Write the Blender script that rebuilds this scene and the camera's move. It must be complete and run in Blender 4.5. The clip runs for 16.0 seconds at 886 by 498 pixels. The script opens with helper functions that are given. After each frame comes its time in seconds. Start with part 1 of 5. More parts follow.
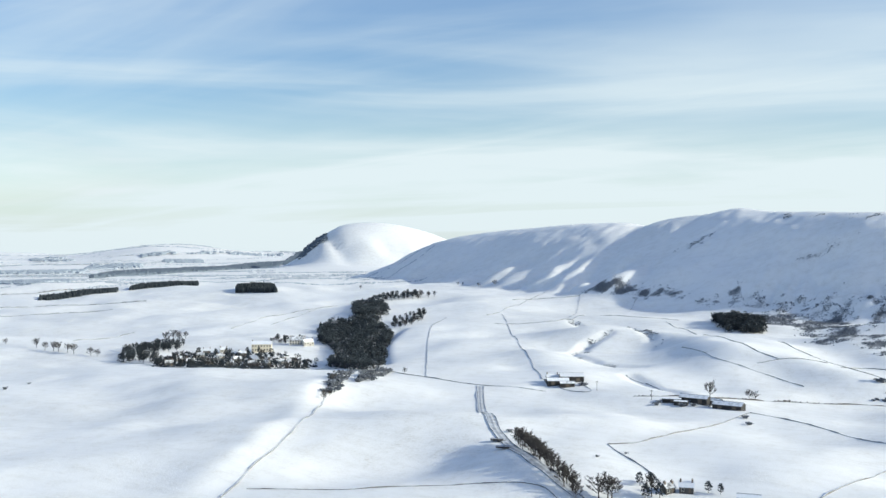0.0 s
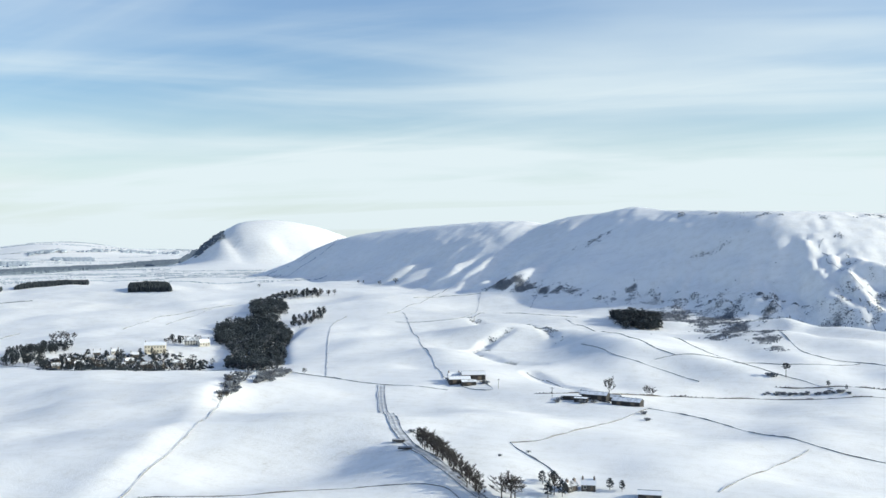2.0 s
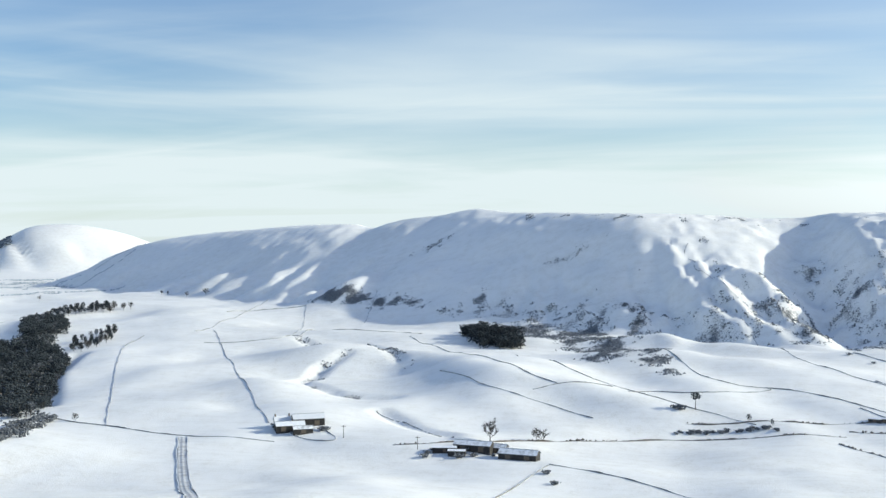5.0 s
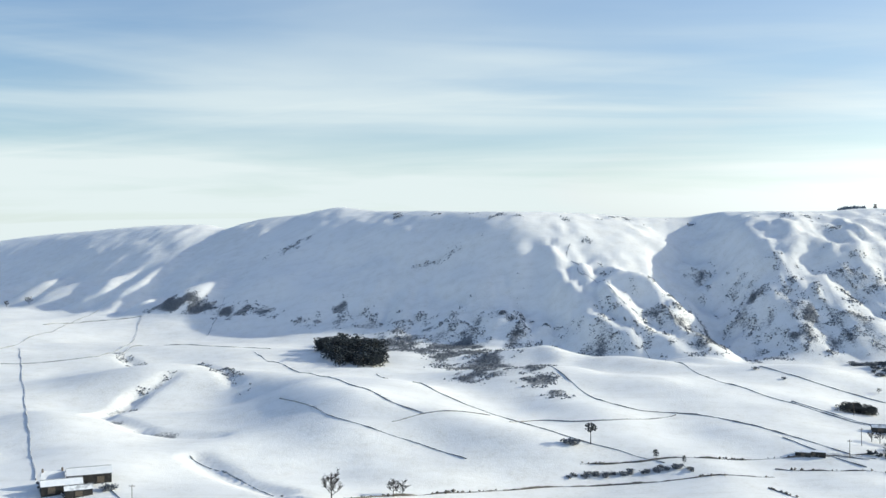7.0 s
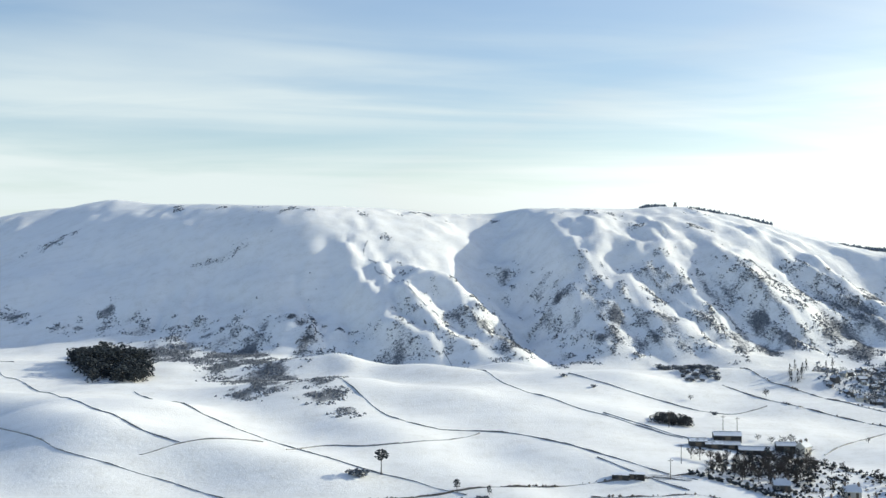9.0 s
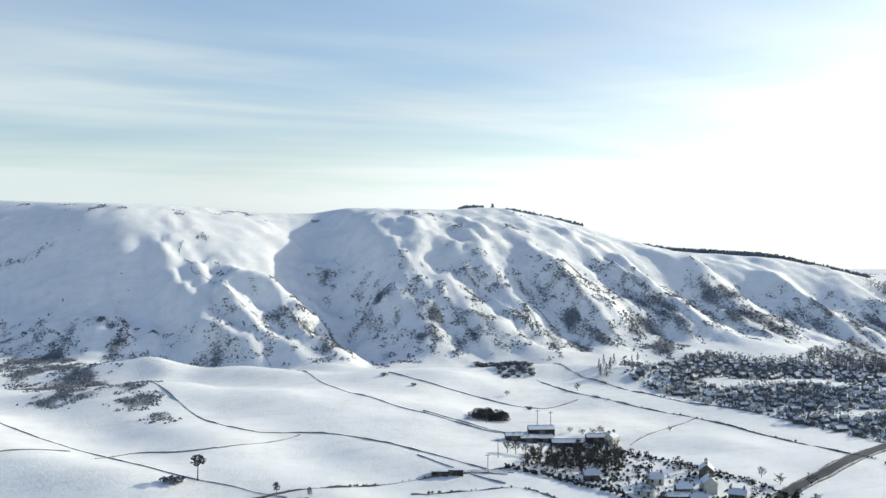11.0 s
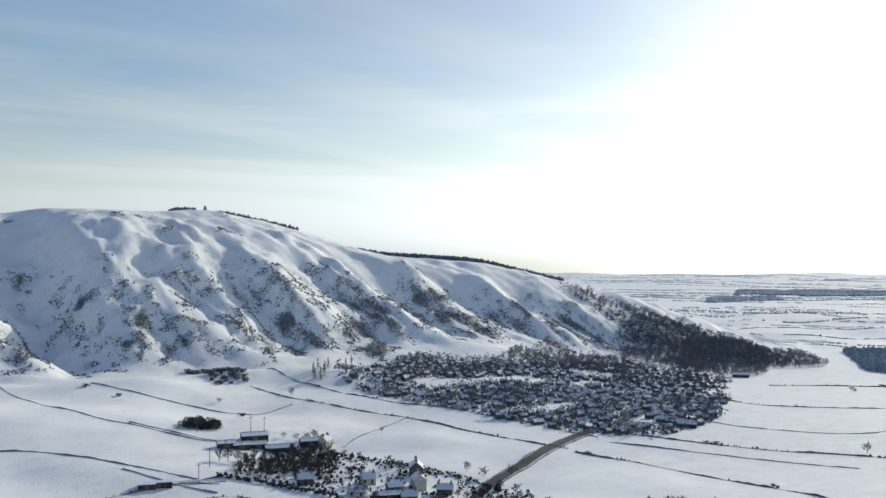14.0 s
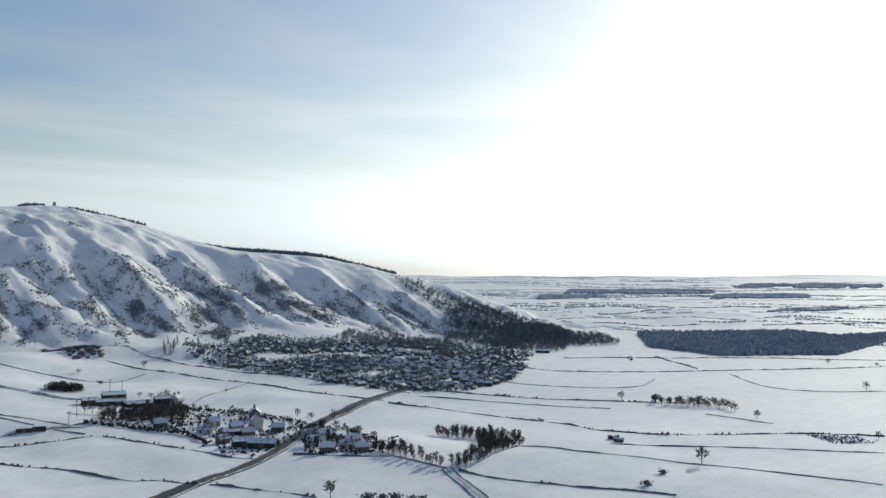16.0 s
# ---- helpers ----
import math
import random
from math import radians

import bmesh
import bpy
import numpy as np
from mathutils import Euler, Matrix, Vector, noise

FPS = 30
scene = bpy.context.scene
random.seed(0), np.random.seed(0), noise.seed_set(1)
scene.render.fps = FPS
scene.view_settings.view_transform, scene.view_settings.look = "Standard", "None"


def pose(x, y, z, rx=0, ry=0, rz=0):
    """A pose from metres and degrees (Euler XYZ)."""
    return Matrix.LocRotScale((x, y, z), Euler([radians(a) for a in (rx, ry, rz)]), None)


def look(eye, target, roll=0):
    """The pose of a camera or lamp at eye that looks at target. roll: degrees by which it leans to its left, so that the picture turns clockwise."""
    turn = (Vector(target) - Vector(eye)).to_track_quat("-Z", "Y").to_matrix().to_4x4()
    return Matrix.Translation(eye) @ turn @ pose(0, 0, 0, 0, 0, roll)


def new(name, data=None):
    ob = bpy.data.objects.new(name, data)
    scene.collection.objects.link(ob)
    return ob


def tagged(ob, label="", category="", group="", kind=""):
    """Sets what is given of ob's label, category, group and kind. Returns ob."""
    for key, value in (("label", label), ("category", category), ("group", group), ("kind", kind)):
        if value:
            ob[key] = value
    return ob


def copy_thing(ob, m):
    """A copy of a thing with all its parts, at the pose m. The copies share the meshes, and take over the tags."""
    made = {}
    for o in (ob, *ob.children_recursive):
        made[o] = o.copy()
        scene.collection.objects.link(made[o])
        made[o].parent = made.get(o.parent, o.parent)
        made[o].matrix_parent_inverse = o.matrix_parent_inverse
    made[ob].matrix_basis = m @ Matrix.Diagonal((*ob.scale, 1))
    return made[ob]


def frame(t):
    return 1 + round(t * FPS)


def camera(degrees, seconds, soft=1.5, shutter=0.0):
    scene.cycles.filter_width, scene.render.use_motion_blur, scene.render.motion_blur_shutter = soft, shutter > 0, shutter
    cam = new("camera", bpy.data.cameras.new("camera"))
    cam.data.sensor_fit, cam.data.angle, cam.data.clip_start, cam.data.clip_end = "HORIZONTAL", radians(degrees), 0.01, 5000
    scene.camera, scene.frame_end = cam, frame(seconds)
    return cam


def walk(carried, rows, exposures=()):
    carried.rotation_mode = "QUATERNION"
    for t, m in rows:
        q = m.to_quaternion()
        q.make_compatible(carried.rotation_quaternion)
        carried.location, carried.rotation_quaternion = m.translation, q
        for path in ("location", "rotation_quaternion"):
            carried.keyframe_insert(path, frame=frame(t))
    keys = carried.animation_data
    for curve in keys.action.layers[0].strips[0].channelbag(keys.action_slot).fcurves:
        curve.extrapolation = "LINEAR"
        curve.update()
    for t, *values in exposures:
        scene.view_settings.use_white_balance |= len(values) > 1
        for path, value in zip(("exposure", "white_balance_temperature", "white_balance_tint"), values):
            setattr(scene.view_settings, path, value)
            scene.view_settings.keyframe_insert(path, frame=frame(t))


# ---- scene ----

# ---- camera: a drone that flies in towards the hill, turning to its right, and draws back at the end ----
cam = camera(48.39, 16.0, soft=1.5)
# seconds, x, y, z, heading to the right of +y, pitch, roll
PATH = [
    (0.0, 37.4, -214.9, 59.2, -27.28, 0.05, 0.04),
    (0.5, 37.4, -214.8, 59.2, -25.87, 0.02, 0.09),
    (1.0, 37.1, -214.4, 59.2, -24.39, 0.01, 0.06),
    (1.5, 36.7, -213.6, 59.1, -23.00, 0.03, 0.02),
    (2.0, 35.0, -210.7, 59.1, -21.49, -0.06, 0.05),
    (2.5, 29.6, -201.3, 58.9, -19.65, -0.20, -0.02),
    (3.0, 21.2, -186.0, 58.6, -17.83, -0.07, -0.01),
    (3.5, 12.8, -169.4, 58.2, -15.92, 0.08, 0.06),
    (3.7, 9.7, -162.7, 58.1, -15.19, 0.13, 0.08),
    (4.0, 5.5, -152.6, 57.9, -14.13, 0.21, 0.11),
    (4.5, -0.5, -135.6, 57.6, -12.46, 0.32, 0.12),
    (5.0, -5.0, -118.3, 57.2, -10.82, 0.43, 0.12),
    (5.5, -7.9, -100.7, 56.9, -9.16, 0.51, 0.11),
    (6.0, -9.1, -82.9, 56.5, -7.40, 0.59, 0.09),
    (6.5, -8.8, -64.8, 56.2, -5.52, 0.66, 0.06),
    (7.0, -7.3, -46.4, 55.9, -3.59, 0.72, -0.03),
    (7.5, -4.8, -27.9, 55.5, -1.79, 0.84, -0.08),
    (8.0, -1.7, -9.6, 55.2, -0.00, 0.84, -0.06),
    (8.2, -0.8, -4.3, 55.1, 0.93, 0.79, -0.04),
    (8.5, -0.0, -0.3, 55.0, 2.77, 0.71, 0.00),
    (8.7, 0.0, -0.0, 55.0, 4.66, 0.70, 0.01),
    (9.0, 0.0, -0.0, 55.0, 7.67, 0.72, 0.03),
    (9.2, 0.0, -0.0, 55.0, 9.10, 0.72, 0.03),
    (9.5, 0.0, -0.0, 55.0, 10.89, 0.71, 0.03),
    (9.7, 0.0, -0.0, 55.0, 12.06, 0.71, 0.02),
    (10.0, 0.0, -0.0, 55.0, 13.65, 0.70, 0.01),
    (10.5, 0.0, -0.0, 55.0, 15.95, 0.70, -0.03),
    (11.0, 0.0, -0.0, 55.0, 18.05, 0.71, -0.06),
    (11.5, 0.0, -0.0, 55.0, 20.21, 0.75, -0.03),
    (11.8, 0.0, -0.0, 55.0, 21.65, 0.80, 0.02),
    (12.0, 0.0, -0.0, 55.0, 22.70, 0.84, 0.07),
    (12.5, 0.0, -0.0, 55.0, 25.51, 0.98, 0.26),
    (13.0, 0.0, -0.0, 55.0, 28.53, 0.92, 0.02),
    (13.5, 0.0, -0.0, 55.0, 31.48, 0.95, 0.00),
    (14.0, 0.0, -0.0, 55.0, 34.50, 0.94, 0.02),
    (14.5, -2.9, -5.0, 54.3, 37.26, 1.08, 0.12),
    (15.0, -11.9, -20.1, 52.2, 39.86, 1.04, -0.00),
    (15.5, -21.1, -35.6, 50.0, 41.82, 1.11, -0.04),
    (16.0, -30.3, -51.1, 47.8, 43.30, 1.19, -0.02),
]
EXPOSURES = [(0.0, 0.10, 6400, 2), (2.5, 0.10, 6400, 2), (6.0, 0.10, 6550, 1), (9.0, 0.12, 6700, 1), (12.0, -0.09, 6600, 2), (14.0, -0.42, 6450, 3), (16.0, -0.62, 6400, 3)]
walk(cam, [(t, pose(x, y, z) @ pose(0, 0, 0, 0, 0, -yaw) @ pose(0, 0, 0, 90 + pitch) @ pose(0, 0, 0, 0, 0, roll))
           for t, x, y, z, yaw, pitch, roll in PATH], EXPOSURES)

# ---- light: a low winter sun and a sky with thin streaks of cirrus ----
SUN_AZIMUTH, SUN_HEIGHT = radians(75.5), radians(21.0)
scene.view_settings.exposure = 0.0


def build_world():
    world = bpy.data.worlds.new("winter_sky")
    world.use_nodes = True
    scene.world = world
    nt = world.node_tree
    nt.nodes.clear()
    N = lambda kind: nt.nodes.new(kind)
    sky = N("ShaderNodeTexSky")
    sky.sky_type, sky.sun_disc = "NISHITA", False
    sky.sun_elevation, sky.sun_rotation = SUN_HEIGHT, SUN_AZIMUTH
    sky.air_density, sky.dust_density, sky.ozone_density, sky.altitude = 1.0, 1.5, 1.8, 200
    coord, split = N("ShaderNodeTexCoord"), N("ShaderNodeSeparateXYZ")
    nt.links.new(coord.outputs["Generated"], split.inputs[0])

    def math_node(op, a, b=None):
        m = N("ShaderNodeMath")
        m.operation = op
        for k, v in enumerate((a, b)):
            if v is None:
                continue
            if isinstance(v, (int, float)):
                m.inputs[k].default_value = v
            else:
                nt.links.new(v, m.inputs[k])
        return m.outputs[0]

    up = math_node("ADD", math_node("MAXIMUM", split.outputs["Z"], 0.0), 0.2)
    flat = N("ShaderNodeCombineXYZ")
    nt.links.new(math_node("DIVIDE", split.outputs["X"], up), flat.inputs[0])
    nt.links.new(math_node("DIVIDE", split.outputs["Y"], up), flat.inputs[1])

    def streaks(turn, sx, sy, scale, detail, warp, low, high):
        place = N("ShaderNodeMapping")
        place.inputs["Rotation"].default_value = (0, 0, radians(turn))
        place.inputs["Scale"].default_value = (sx, sy, 1)
        nt.links.new(flat.outputs[0], place.inputs["Vector"])
        tex, ramp = N("ShaderNodeTexNoise"), N("ShaderNodeMapRange")
        tex.inputs["Scale"].default_value, tex.inputs["Detail"].default_value = scale, detail
        tex.inputs["Distortion"].default_value = warp
        nt.links.new(place.outputs[0], tex.inputs["Vector"])
        ramp.interpolation_type = "SMOOTHSTEP"
        ramp.inputs["From Min"].default_value, ramp.inputs["From Max"].default_value = low, high
        nt.links.new(tex.outputs["Fac"], ramp.inputs["Value"])
        return ramp.outputs[0]

    veil = streaks(8, 0.36, 1.0, 0.8, 7, 0.45, 0.36, 0.76)
    wisp = streaks(16, 0.3, 1.5, 1.5, 10, 0.9, 0.44, 0.8)
    # long level bands of cirrus nearer the skyline
    level, band, bands = N("ShaderNodeMapping"), N("ShaderNodeTexNoise"), N("ShaderNodeMapRange")
    level.inputs["Rotation"].default_value, level.inputs["Scale"].default_value = (radians(2), radians(-3), 0), (0.9, 0.9, 13)
    band.inputs["Scale"].default_value, band.inputs["Detail"].default_value, band.inputs["Distortion"].default_value = 1.5, 7, 0.7
    nt.links.new(coord.outputs["Generated"], level.inputs["Vector"])
    nt.links.new(level.outputs[0], band.inputs["Vector"])
    bands.interpolation_type = "SMOOTHSTEP"
    bands.inputs["From Min"].default_value, bands.inputs["From Max"].default_value = 0.4, 0.66
    nt.links.new(band.outputs["Fac"], bands.inputs["Value"])
    lower = N("ShaderNodeMapRange")
    lower.interpolation_type = "SMOOTHSTEP"
    lower.inputs["From Min"].default_value, lower.inputs["From Max"].default_value = 0.26, 0.13
    nt.links.new(split.outputs["Z"], lower.inputs["Value"])
    low = N("ShaderNodeMapRange")
    low.inputs["From Min"].default_value, low.inputs["From Max"].default_value = 0.16, 0.0
    nt.links.new(split.outputs["Z"], low.inputs["Value"])
    cover = math_node("MINIMUM", math_node("ADD", math_node("ADD", math_node("ADD", 0.18, math_node("MULTIPLY", math_node("MULTIPLY", bands.outputs[0], lower.outputs[0]), 0.4)), math_node("ADD", math_node("MULTIPLY", veil, 0.44), math_node("MULTIPLY", wisp, 0.24))),
                                           math_node("MULTIPLY", low.outputs[0], 0.55)), 0.96)
    clear = N("ShaderNodeMapRange")
    clear.interpolation_type = "SMOOTHSTEP"
    clear.inputs["From Min"].default_value, clear.inputs["From Max"].default_value = 0.9, 0.28
    clear.inputs["To Min"].default_value = 0.4
    nt.links.new(split.outputs["Z"], clear.inputs["Value"])
    cover = math_node("MULTIPLY", cover, clear.outputs[0])
    # cloud is white by its own light, and never darker than the sky behind it
    bright, mix = N("ShaderNodeMixRGB"), N("ShaderNodeMixRGB")
    bright.blend_type, bright.inputs["Fac"].default_value = "LIGHTEN", 1.0
    bright.inputs["Color2"].default_value = (5.1, 5.5, 5.9, 1)
    tone, tint, calm = N("ShaderNodeRGBToBW"), N("ShaderNodeMixRGB"), N("ShaderNodeHueSaturation")
    calm.inputs["Saturation"].default_value, calm.inputs["Hue"].default_value = 1.5, 0.514
    nt.links.new(sky.outputs[0], calm.inputs["Color"])
    nt.links.new(sky.outputs[0], tone.inputs[0])
    tint.blend_type, tint.inputs["Fac"].default_value, tint.inputs["Color2"].default_value = "MULTIPLY", 1.0, (1.26, 1.32, 1.4, 1)
    nt.links.new(tone.outputs[0], tint.inputs["Color1"])
    nt.links.new(tint.outputs[0], bright.inputs["Color1"])
    nt.links.new(cover, mix.inputs["Fac"])
    nt.links.new(calm.outputs[0], mix.inputs["Color1"])
    nt.links.new(bright.outputs[0], mix.inputs["Color2"])
    back, out = N("ShaderNodeBackground"), N("ShaderNodeOutputWorld")
    back.inputs["Strength"].default_value = 0.15
    nt.links.new(mix.outputs[0], back.inputs["Color"])
    nt.links.new(back.outputs[0], out.inputs["Surface"])


build_world()
sun = new("sun", bpy.data.lights.new("sun", "SUN"))
sun.data.energy, sun.data.angle, sun.data.color = 4.35, radians(0.6), (1.0, 0.94, 0.83)
sun.matrix_world = look((math.sin(SUN_AZIMUTH) * math.cos(SUN_HEIGHT), math.cos(SUN_AZIMUTH) * math.cos(SUN_HEIGHT), math.sin(SUN_HEIGHT)), (0, 0, 0))

# ---- materials ----
def material(name, build):
    m = bpy.data.materials.new(name)
    m.use_nodes = True
    nt = m.node_tree
    build(nt, nt.nodes["Principled BSDF"])
    return m


def noise_node(nt, scale, detail=4.0, rough=0.6, coord="Object"):
    tc, tex = nt.nodes.new("ShaderNodeTexCoord"), nt.nodes.new("ShaderNodeTexNoise")
    tex.inputs["Scale"].default_value, tex.inputs["Detail"].default_value, tex.inputs["Roughness"].default_value = scale, detail, rough
    nt.links.new(tc.outputs[coord], tex.inputs["Vector"])
    return tex.outputs["Fac"]


def ramp_node(nt, fac, stops):
    r = nt.nodes.new("ShaderNodeValToRGB")
    while len(r.color_ramp.elements) < len(stops):
        r.color_ramp.elements.new(0.5)
    for e, (at, colour) in zip(r.color_ramp.elements, stops):
        e.position, e.color = at, (*colour, 1)
    nt.links.new(fac, r.inputs[0])
    return r.outputs[0]


def mix_node(nt, fac, a, b, kind="MIX"):
    m = nt.nodes.new("ShaderNodeMixRGB")
    m.blend_type = kind
    for k, v in (("Fac", fac), ("Color1", a), ("Color2", b)):
        if isinstance(v, (int, float)):
            m.inputs[k].default_value = v
        elif isinstance(v, tuple):
            m.inputs[k].default_value = (*v, 1)
        else:
            nt.links.new(v, m.inputs[k])
    return m.outputs[0]


def bump_node(nt, bsdf, height, strength, distance):
    b = nt.nodes.new("ShaderNodeBump")
    b.inputs["Strength"].default_value, b.inputs["Distance"].default_value = strength, distance
    nt.links.new(height, b.inputs["Height"])
    nt.links.new(b.outputs[0], bsdf.inputs["Normal"])


def simple(name, dark, light, scale, rough=0.85, bump=0.0, random_tone=0.0, metal=0.0):
    """A mottled matt surface between two tones."""
    def build(nt, bsdf):
        n = noise_node(nt, scale)
        col = ramp_node(nt, n, [(0.3, dark), (0.7, light)])
        if random_tone:
            info = nt.nodes.new("ShaderNodeObjectInfo")
            lo = 1 - random_tone
            col = mix_node(nt, 1.0, col, ramp_node(nt, info.outputs["Random"], [(0, (lo, lo, lo)), (1, (1, 1, 1))]), "MULTIPLY")
        nt.links.new(col, bsdf.inputs["Base Color"])
        bsdf.inputs["Roughness"].default_value, bsdf.inputs["Metallic"].default_value = rough, metal
        bsdf.inputs["Specular IOR Level"].default_value = 0.25
        if bump:
            bump_node(nt, bsdf, n, bump, 0.1)
    return material(name, build)


def build_snow_ground(nt, bsdf):
    big, fine, mid = noise_node(nt, 0.011, 5), noise_node(nt, 1.1, 6, 0.7), noise_node(nt, 0.16, 6, 0.65)
    snow = ramp_node(nt, big, [(0.3, (0.85, 0.848, 0.838)), (0.7, (0.905, 0.90, 0.885))])
    # thin snow, where stubble and grass tips show
    # the wind has left some fields barer than others
    shift = nt.nodes.new("ShaderNodeMath")
    shift.operation, shift.inputs[1].default_value = "MULTIPLY_ADD", 0.5
    nt.links.new(noise_node(nt, 0.008, 3, 0.5), shift.inputs[0])
    nt.links.new(mid, shift.inputs[2])
    thin = ramp_node(nt, shift.outputs[0], [(0.66, (0, 0, 0)), (0.98, (0.85, 0.85, 0.85))])
    # long low drifts and furrows combed by the wind
    where, comb = nt.nodes.new("ShaderNodeMapping"), nt.nodes.new("ShaderNodeTexNoise")
    where.inputs["Rotation"].default_value, where.inputs["Scale"].default_value = (0, 0, radians(24)), (0.025, 0.42, 0.1)
    comb.inputs["Scale"].default_value, comb.inputs["Detail"].default_value = 1.0, 5.0
    nt.links.new(nt.nodes.new("ShaderNodeTexCoord").outputs["Object"], where.inputs["Vector"])
    nt.links.new(where.outputs[0], comb.inputs["Vector"])
    snow = mix_node(nt, ramp_node(nt, comb.outputs["Fac"], [(0.5, (0, 0, 0)), (0.75, (0.24, 0.24, 0.24))]), snow, (0.66, 0.655, 0.64))
    tips = ramp_node(nt, fine, [(0.42, (0.1, 0.1, 0.1)), (0.7, (0.75, 0.75, 0.75))])
    snow = mix_node(nt, mix_node(nt, 1.0, thin, tips, "MULTIPLY"), snow, (0.50, 0.47, 0.40))
    cover = nt.nodes.new("ShaderNodeAttribute")
    cover.attribute_name = "cover"
    brush = noise_node(nt, 0.8, 8, 0.85)
    total = nt.nodes.new("ShaderNodeMath")
    total.operation = "ADD"
    nt.links.new(cover.outputs["Fac"], total.inputs[0])
    nt.links.new(brush, total.inputs[1])
    bare = ramp_node(nt, total.outputs[0], [(0.86, (0, 0, 0)), (1.06, (1, 1, 1))])
    # heather lightened and blued: the haze over the hill is in its colour
    heather = ramp_node(nt, fine, [(0.35, (0.10, 0.11, 0.125)), (0.62, (0.24, 0.25, 0.265))])
    nt.links.new(mix_node(nt, bare, snow, heather), bsdf.inputs["Base Color"])
    bsdf.inputs["Roughness"].default_value, bsdf.inputs["Specular IOR Level"].default_value = 0.75, 0.2
    both = nt.nodes.new("ShaderNodeMath")
    both.operation = "ADD"
    nt.links.new(mid, both.inputs[0])
    nt.links.new(fine, both.inputs[1])
    bump_node(nt, bsdf, both.outputs[0], 0.2, 0.8)


SNOW_GROUND = material("snow_covered_ground", build_snow_ground)

def snow_topped(name, dark, light, scale, low, high, rough=0.85, tone=0.25):
    """A mottled surface on which snow has settled where it faces the sky."""
    def build(nt, bsdf):
        n = noise_node(nt, scale)
        col = ramp_node(nt, n, [(0.3, dark), (0.7, light)])
        info, geo, split = nt.nodes.new("ShaderNodeObjectInfo"), nt.nodes.new("ShaderNodeNewGeometry"), nt.nodes.new("ShaderNodeSeparateXYZ")
        lo = 1 - tone
        col = mix_node(nt, 1.0, col, ramp_node(nt, info.outputs["Random"], [(0, (lo, lo, lo)), (1, (1, 1, 1))]), "MULTIPLY")
        nt.links.new(geo.outputs["Normal"], split.inputs[0])
        patch = noise_node(nt, scale * 0.6, 3)
        total = nt.nodes.new("ShaderNodeMath")
        total.operation = "ADD"
        nt.links.new(split.outputs["Z"], total.inputs[0])
        nt.links.new(patch, total.inputs[1])
        settle = nt.nodes.new("ShaderNodeMapRange")
        settle.inputs["From Min"].default_value, settle.inputs["From Max"].default_value = low, high
        nt.links.new(total.outputs[0], settle.inputs["Value"])
        nt.links.new(mix_node(nt, settle.outputs[0], col, (0.84, 0.86, 0.89)), bsdf.inputs["Base Color"])
        bsdf.inputs["Roughness"].default_value, bsdf.inputs["Specular IOR Level"].default_value = rough, 0.2
    return material(name, build)


STONE = snow_topped("drystone", (0.12, 0.12, 0.117), (0.27, 0.26, 0.24), 3.0, 1.25, 1.45)
HEDGE = snow_topped("bare_hedge", (0.10, 0.091, 0.082), (0.21, 0.188, 0.163), 2.0, 1.3, 1.6)
BARK = simple("bark", (0.03, 0.026, 0.022), (0.09, 0.075, 0.06), 6.0, 0.9, random_tone=0.3)
TWIGS = simple("bare_twigs", (0.065, 0.06, 0.058), (0.14, 0.128, 0.12), 3.0, 0.9, random_tone=0.4)
NEEDLES = simple("dark_needles", (0.020, 0.028, 0.035), (0.055, 0.067, 0.074), 4.0, 0.8, random_tone=0.5)
# scrub's base is lifted towards blue-grey to hold the hillside's haze
SCRUB = snow_topped("heather_scrub", (0.095, 0.106, 0.123), (0.19, 0.205, 0.225), 1.5, 1.28, 1.65)
# evergreens and twigs seen far off: haze painted in as a paler, bluer base
HAZE_GREEN = simple("haze_toned_evergreen", (0.085, 0.112, 0.145), (0.175, 0.21, 0.25), 0.9, 0.85)
HAZE_TWIGS = simple("haze_toned_twigs", (0.12, 0.135, 0.155), (0.225, 0.243, 0.27), 0.9, 0.9)
# woods of the plain: aerial haze put into the colour, palest for the farthest
HAZED = simple("frosted_woodland", (0.19, 0.225, 0.265), (0.31, 0.35, 0.39), 0.12, 0.9)
FAR_HAZED = simple("far_haze_toned_woodland", (0.27, 0.315, 0.37), (0.42, 0.465, 0.52), 0.05, 0.9)
ROOF_SNOW = simple("snow_on_roof", (0.74, 0.77, 0.82), (0.87, 0.88, 0.90), 0.8, 0.7, 0.2, 0.18)
SLATE = snow_topped("slate", (0.07, 0.078, 0.092), (0.15, 0.158, 0.172), 1.2, 1.08, 1.42)
HARL_PALE = simple("pale_harling", (0.50, 0.47, 0.41), (0.68, 0.65, 0.58), 0.9, 0.9, 0.1, 0.35)
HARL_GREY = simple("grey_harling", (0.09, 0.085, 0.08), (0.17, 0.16, 0.15), 0.9, 0.9, 0.1, 0.4)
OCHRE = simple("ochre_render", (0.60, 0.54, 0.42), (0.72, 0.66, 0.54), 0.7, 0.9, 0.1)
BARN_WALL = simple("dark_cladding", (0.03, 0.03, 0.032), (0.075, 0.07, 0.065), 0.9, 0.8, 0.1, 0.4)
CHIMNEY_STONE = simple("chimney_stone", (0.16, 0.13, 0.11), (0.30, 0.25, 0.21), 2.0)
GLASS_DARK = simple("window_glass", (0.02, 0.025, 0.03), (0.05, 0.06, 0.07), 1.0, 0.12)
TIMBER = simple("weathered_timber", (0.08, 0.065, 0.05), (0.18, 0.15, 0.12), 3.0)
RUBBER = simple("rubber", (0.02, 0.02, 0.02), (0.045, 0.045, 0.045), 3.0)
